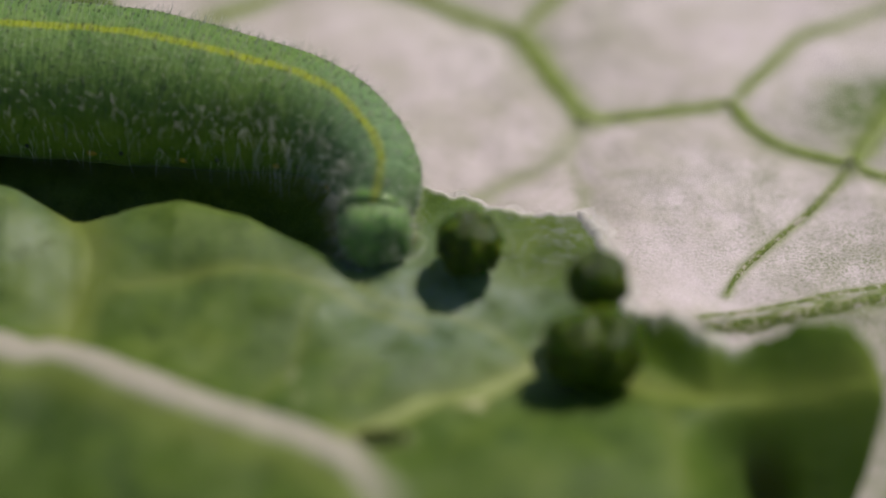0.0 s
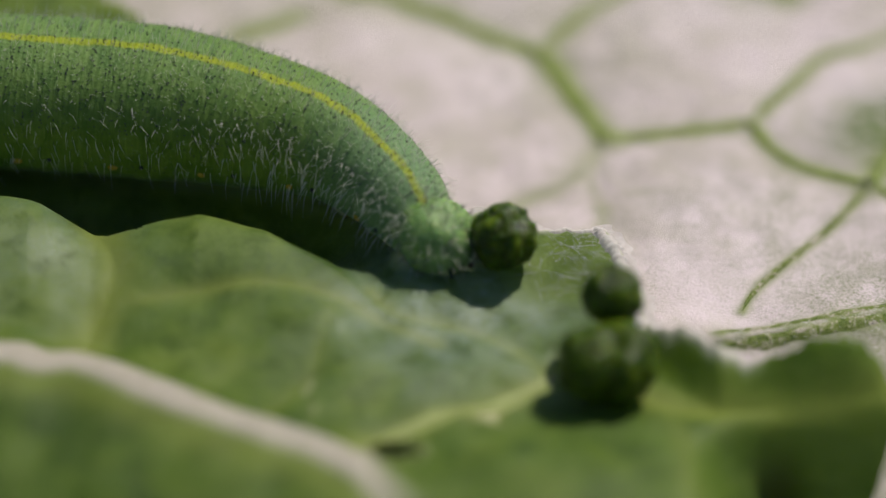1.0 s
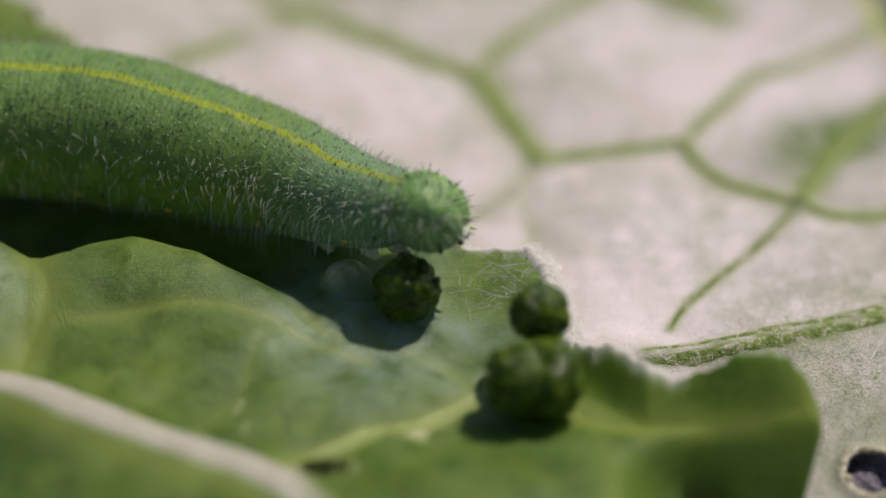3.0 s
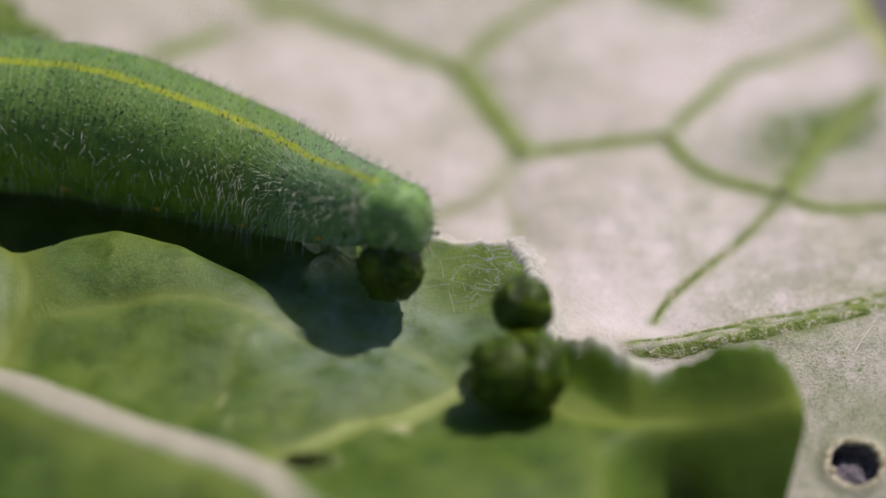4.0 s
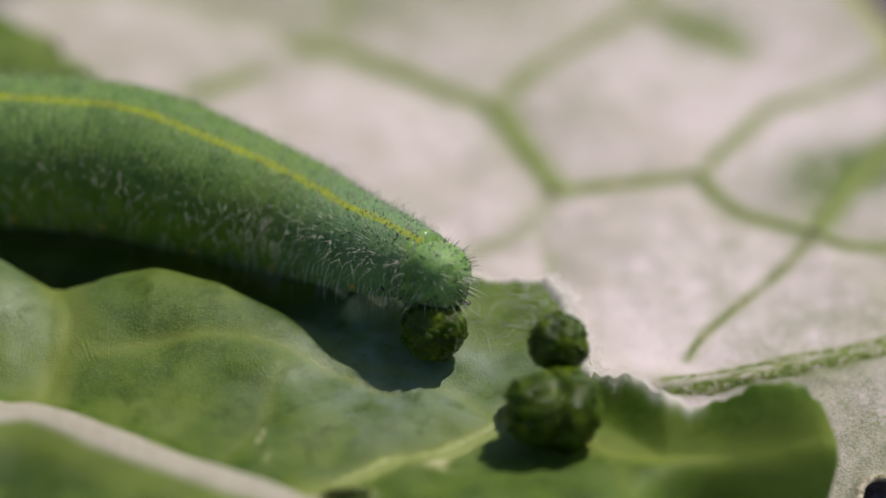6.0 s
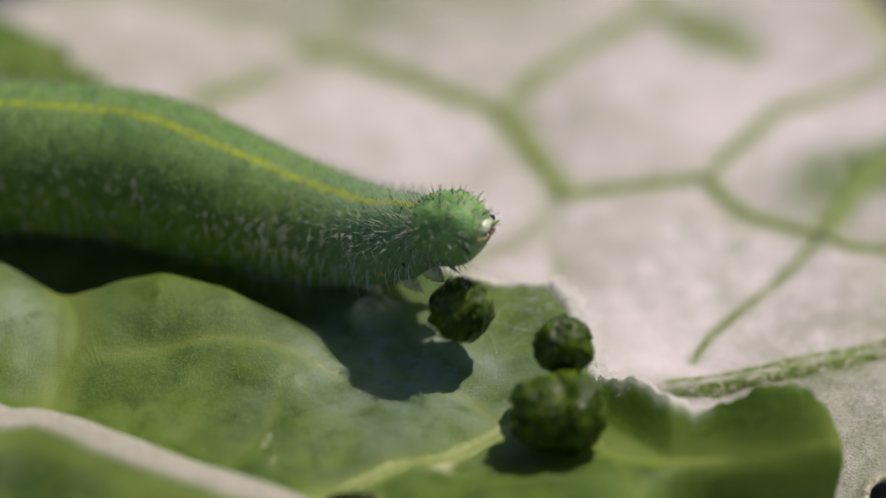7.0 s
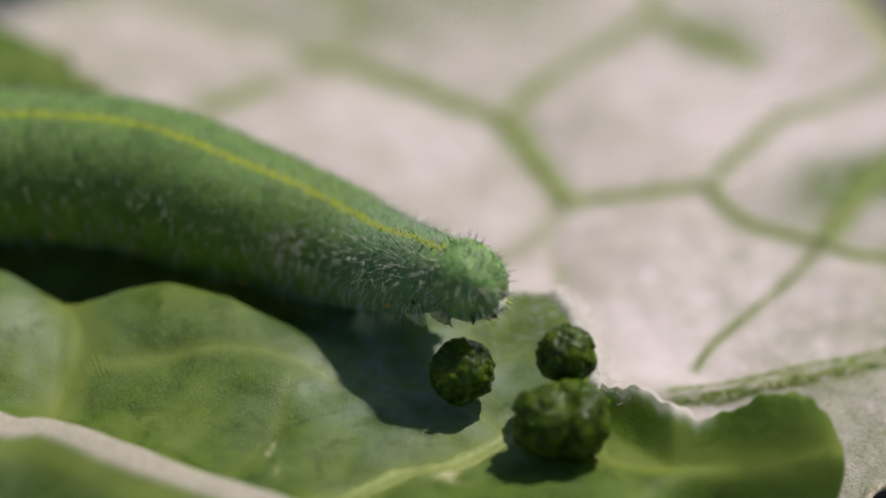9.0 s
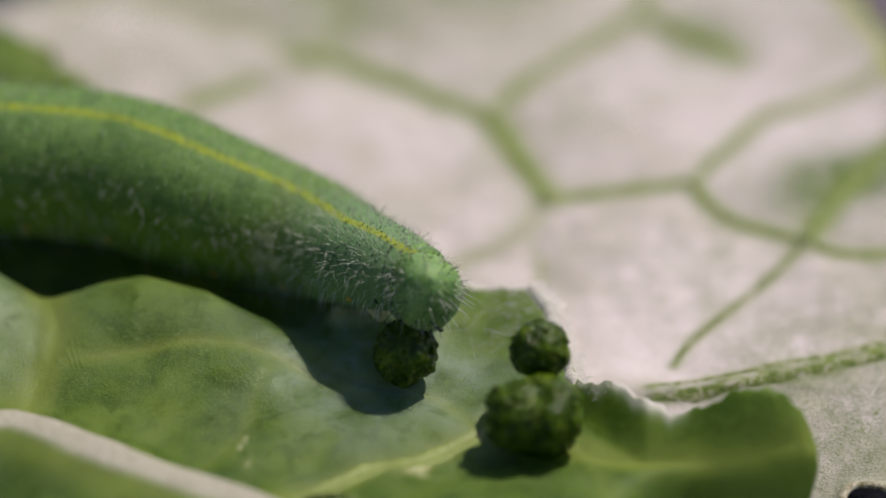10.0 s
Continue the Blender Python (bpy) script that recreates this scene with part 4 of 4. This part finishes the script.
    if i % 6 == 2:
        for ph in (-0.22, math.pi + 0.22):
            sv, sf = [], []
            blob(sv, sf, shape(ph, rng.uniform(-0.05, 0.05)), np.diag((0.05, rng.uniform(0.06, 0.09), rng.uniform(0.08, 0.12))), 10, 6)
            link_mesh("spiracle_spot", sv, sf, YELLOW, ring, "orange-yellow spot beside the breathing hole")
    if i % 6 == 4:
        for ph in (-0.16, math.pi + 0.16):
            sv, sf = [], []
            blob(sv, sf, shape(ph, 0.0), np.diag((0.045, 0.065, 0.05)), 8, 5)
            link_mesh("spiracle", sv, sf, SPECK, ring, "black breathing hole")
    return ring


def make_leg(ring, r, sx):
    """A short stubby walking leg with a glassy tip, on a front ring."""
    verts, faces = [], []
    p = np.array((sx * 0.45 * r, -0.74 * r, 0.0))
    for w, d in ((0.22, 0.12), (0.18, 0.11), (0.12, 0.10)):
        blob(verts, faces, p, np.diag((w, w, w)), 12, 7)
        p = p + np.array((sx * 0.02, -d, 0.09))
    leg = link_mesh("leg", verts, faces, LEG, ring, "pale green stubby leg")
    tv, tf = [], []
    bristle(tv, tf, p + (0, 0.05, -0.03), p + (0, -0.08, 0.05), np.array((0, -0.02, 0.03)), 0.035)
    link_mesh("claw", tv, tf, JAW, ring, "brown claw")
    return leg


def head_point(u):
    """The head's surface in the direction u."""
    x, y, z = u
    groove = 0.07 * math.exp(-(x / 0.12) ** 2) * max(0.0, y * 0.6 + z * 0.5)
    cheek = 0.05 * math.exp(-((abs(x) - 0.55) / 0.3) ** 2) * max(0.0, z)
    v = Vector(u)
    block = (abs(x) ** 3 + abs(y) ** 3 + abs(z) ** 3) ** (-1 / 3)
    k = 0.86 * (0.45 + 0.55 * block) * (1 - groove + cheek + 0.025 * noise.noise(v * 5) + 0.035 * noise.noise(v * 2.3))
    taper = 1 - 0.16 * max(0.0, z)
    return Vector((x * k * 0.98 * taper, y * k * 0.96 * taper - 0.10 * z, z * k * (1.08 if z > 0 else 0.9)))


def make_head(creature):
    """The head capsule: z points to the mouth, y to the back of the head."""
    rng = np.random.RandomState(5)
    bm = bmesh.new()
    bmesh.ops.create_icosphere(bm, subdivisions=4, radius=1.0)
    for v in bm.verts:
        v.co = head_point(v.co)
    head = part("head", bm, HEAD_SKIN, creature, "glossy light green head with dark bristles")
    hv, hf, wv, wf = [], [], [], []
    for _ in range(900):
        u = rng.normal(size=3)
        u /= np.linalg.norm(u)
        if u[2] < -0.985 or (u[1] < -0.55 and u[2] > 0.2):
            continue
        root = np.array(head_point(u))
        p = rng.rand()
        if p < 0.33:
            bristle(hv, hf, root * 0.99, root + u * rng.uniform(0.14, 0.40), np.array((0, -0.09, 0.10)), rng.uniform(0.006, 0.010))
        elif p < 0.48:
            bristle(wv, wf, root, root + u * rng.uniform(0.12, 0.26), np.array((0, 0.0, 0.02)), rng.uniform(0.010, 0.016))
        if rng.rand() < 0.6:
            wart(wv, wf, root * 1.005, rng.uniform(0.016, 0.027))
    tagged(link_mesh("fuzz", hv, hf, SETA, head, "short pale bristles"), kind="stuff")
    tagged(link_mesh("speckling", wv, wf, SPECK, head, "tiny black warts and spines"), kind="stuff")
    for sx in (-1, 1):
        ev, ef = [], []
        for k in range(5):
            a = 0.5 + 0.42 * k
            blob(ev, ef, (sx * (0.64 + 0.05 * math.sin(a)), -0.38 + 0.10 * math.cos(a), 0.58 + 0.10 * math.sin(a)), np.eye(3) * 0.035, 8, 5)
        link_mesh("eye_cluster", ev, ef, SPECK, head, "cluster of tiny black eyes")
        jv, jf = [], []
        blob(jv, jf, (sx * 0.13, -0.44, 0.84), np.diag((0.13, 0.10, 0.15)), 10, 7)
        link_mesh("jaw", jv, jf, JAW, head, "brown glossy jaw")
        pv, pf = [], []
        blob(pv, pf, (sx * 0.36, -0.38, 0.82), np.diag((0.07, 0.07, 0.14)), 10, 7)
        blob(pv, pf, (sx * 0.37, -0.38, 0.98), np.diag((0.035, 0.035, 0.10)), 8, 6)
        link_mesh("feeler", pv, pf, LEG, head, "short pale feeler")
    lv, lf = [], []
    blob(lv, lf, (0, -0.24, 0.92), np.diag((0.26, 0.13, 0.10)), 14, 8)
    link_mesh("upper_lip", lv, lf, LIP, head, "shiny pale upper lip")
    return head


def make_caterpillar():
    creature = tagged(new("caterpillar"), "plump green hairy caterpillar with a yellow back line", "caterpillar")
    rng = np.random.RandomState(3)
    rings = [make_ring(i, creature, rng) for i in range(RINGS)]
    creature.location = BASE * MM
    for i in (RINGS - 2, RINGS - 4, RINGS - 7):
        for sx in (-1, 1):
            make_leg(rings[i], girth(RING_S[i]), sx)
    for sx in (-1, 1):
        fv, ff = [], []
        bristle(fv, ff, (sx * 0.30, -0.62, 0.10), (sx * 0.34, -1.0, 0.26), np.array((0, -0.03, 0.10)), 0.09)
        link_mesh("foreleg", fv, ff, LIP, rings[-1], "glassy whitish foreleg")
    nv, nf = [], []
    blob(nv, nf, (0, 0.02, 0.12), np.diag((0.795, 0.795, 0.31)), 36, 18)
    nv = [v * (1 + 0.025 * math.sin(7 * math.atan2(v[1], v[0])) * math.sin(9 * v[2])) for v in nv]
    link_mesh("collar", nv, nf, COLLAR, rings[-1], "glossy pale collar behind the head")
    return creature, rings, make_head(creature)


# ---- fibres ----
def make_wool():
    """White silk and torn fibres along the chewed edge of the flap."""
    rng = np.random.RandomState(12)
    v, f = [], []
    n = 420
    x = np.where(rng.rand(n) < 0.45, rng.uniform(0.3, 4.4, n), rng.normal(3.1, 0.35, n))
    y = back_edge(x) - np.abs(rng.normal(0.0, 0.14, n))
    z = green_z(x, y)
    for px, py, pz in zip(x, y, z):
        a, ln = rng.uniform(0, 6.28), rng.uniform(0.08, 0.34)
        bristle(v, f, (px, py, pz - 0.02), (px + ln * math.cos(a) * 0.7, py + ln * math.sin(a) * 0.4, pz + ln * rng.uniform(0.05, 0.5)),
                (rng.uniform(-0.15, 0.15), rng.uniform(-0.15, 0.15), -0.08), rng.uniform(0.004, 0.008))
    n = 200
    x, y, a, ln = rng.normal(2.5, 0.6, n), rng.normal(-1.4, 0.6, n), rng.uniform(0, 6.28, n), rng.uniform(0.3, 1.0, n)
    x2, y2 = x + ln * np.cos(a), y + ln * np.sin(a)
    z, z2 = green_z(x, y), green_z(x2, y2)
    for k in range(n):
        if y2[k] < -0.6 and x2[k] < 3.2:
            bristle(v, f, (x[k], y[k], z[k]), (x2[k], y2[k], z2[k] + 0.01), (0.3 * math.sin(k), 0.3 * math.cos(k), 0.05), rng.uniform(0.002, 0.0045))
    ob = link_mesh("silk_fibres", v, f, SILK)
    return tagged(ob, "tangle of white silk fibres along the chewed leaf edge", "silk", kind="stuff")


def make_down():
    """Short white down on the pale leaf beside its thick rib."""
    rng = np.random.RandomState(14)
    v, f = [], []
    n = 900
    x = rng.uniform(5.2, 13.0, n)
    rib_y = np.interp(x, [p[0] for p in PALE_RIB], [p[1] for p in PALE_RIB])
    y = np.where(rng.rand(n) < 0.45, rib_y + rng.normal(0, 0.22, n), rng.uniform(-7.5, 0.5, n))
    keep = np.hypot(x - PALE_HOLE[0], y - PALE_HOLE[1]) > 0.9
    x, y = x[keep], y[keep]
    z = pale_height(x, y)[0]
    for k in range(len(x)):
        a, ln = rng.uniform(0, 6.28), rng.uniform(0.06, 0.22)
        bristle(v, f, (x[k], y[k], z[k] - 0.01), (x[k] + ln * math.cos(a), y[k] + ln * math.sin(a), z[k] + ln * rng.uniform(0.1, 0.5)), (0, 0, -0.03), rng.uniform(0.004, 0.008))
    zz = pale_height(np.array([10.4, 10.9]), np.array([-2.9, -2.0]))[0]
    bristle(v, f, (10.4, -2.9, zz[0] + 0.05), (10.9, -2.0, zz[1] + 0.1), (0.02, 0, 0.02), 0.012)
    ob = link_mesh("leaf_down", v, f, SILK)
    return tagged(ob, "sparse white down along the rib of the pale leaf", "leaf hairs", kind="stuff")


make_ground()
pale_leaf = make_pale_leaf()
green_leaf = make_green_leaf()
make_wool()
make_down()
creature, rings, head = make_caterpillar()
pellet = make_pellet(0.74, 1, "damp dark olive round dropping rolled by the caterpillar")
small_pellet = make_pellet(0.68, 2, "small lumpy dark olive dropping on a larger one")
large_pellet = make_pellet(1.0, 3, "large lumpy dark olive dropping on the green leaf", lobes=((0.25, 0, 0, 0.92), (-0.35, 0.1, 0.05, 0.8)))
LARGE_Z = green_z(2.70, -5.72) + 0.88
large_pellet.matrix_world = pose(2.70 * MM, -5.72 * MM, LARGE_Z * MM, 20, 10, 30)
small_pellet.matrix_world = pose(2.86 * MM, -4.24 * MM, (LARGE_Z + 0.75) * MM)


# ---- what moves ----
def motions():
    times = [round(0.1 * k, 1) for k in range(101)]
    ring_rows = [[] for _ in rings]
    head_rows = []
    for t in times:
        body, (place, way, up) = spine(t)
        for rows, (b, z, y) in zip(ring_rows, body):
            rows.append((t, matrix(b, z, y)))
        head_rows.append((t, matrix(place, way, up)))
    for ring, rows in zip(rings, ring_rows):
        walk(ring, rows)
    walk(head, head_rows)
    turn = ((0, 0), (1.8, 20), (2.1, 40), (2.3, 75), (3.9, 75), (4.3, 40), (4.45, 90), (6.4, 110), (6.8, 60), (7.05, 120), (8.5, 125), (8.85, 165), (9.0, 200), (10, 205))
    rows = []
    for t in times:
        x, y, z = at_time(PELLET_AT, t)
        a = float(np.interp(t, [k[0] for k in turn], [k[1] for k in turn]))
        rows.append((t, pose(x * MM, y * MM, z * MM, a * 0.6, a * 0.3, a)))
    walk(pellet, rows)


motions()
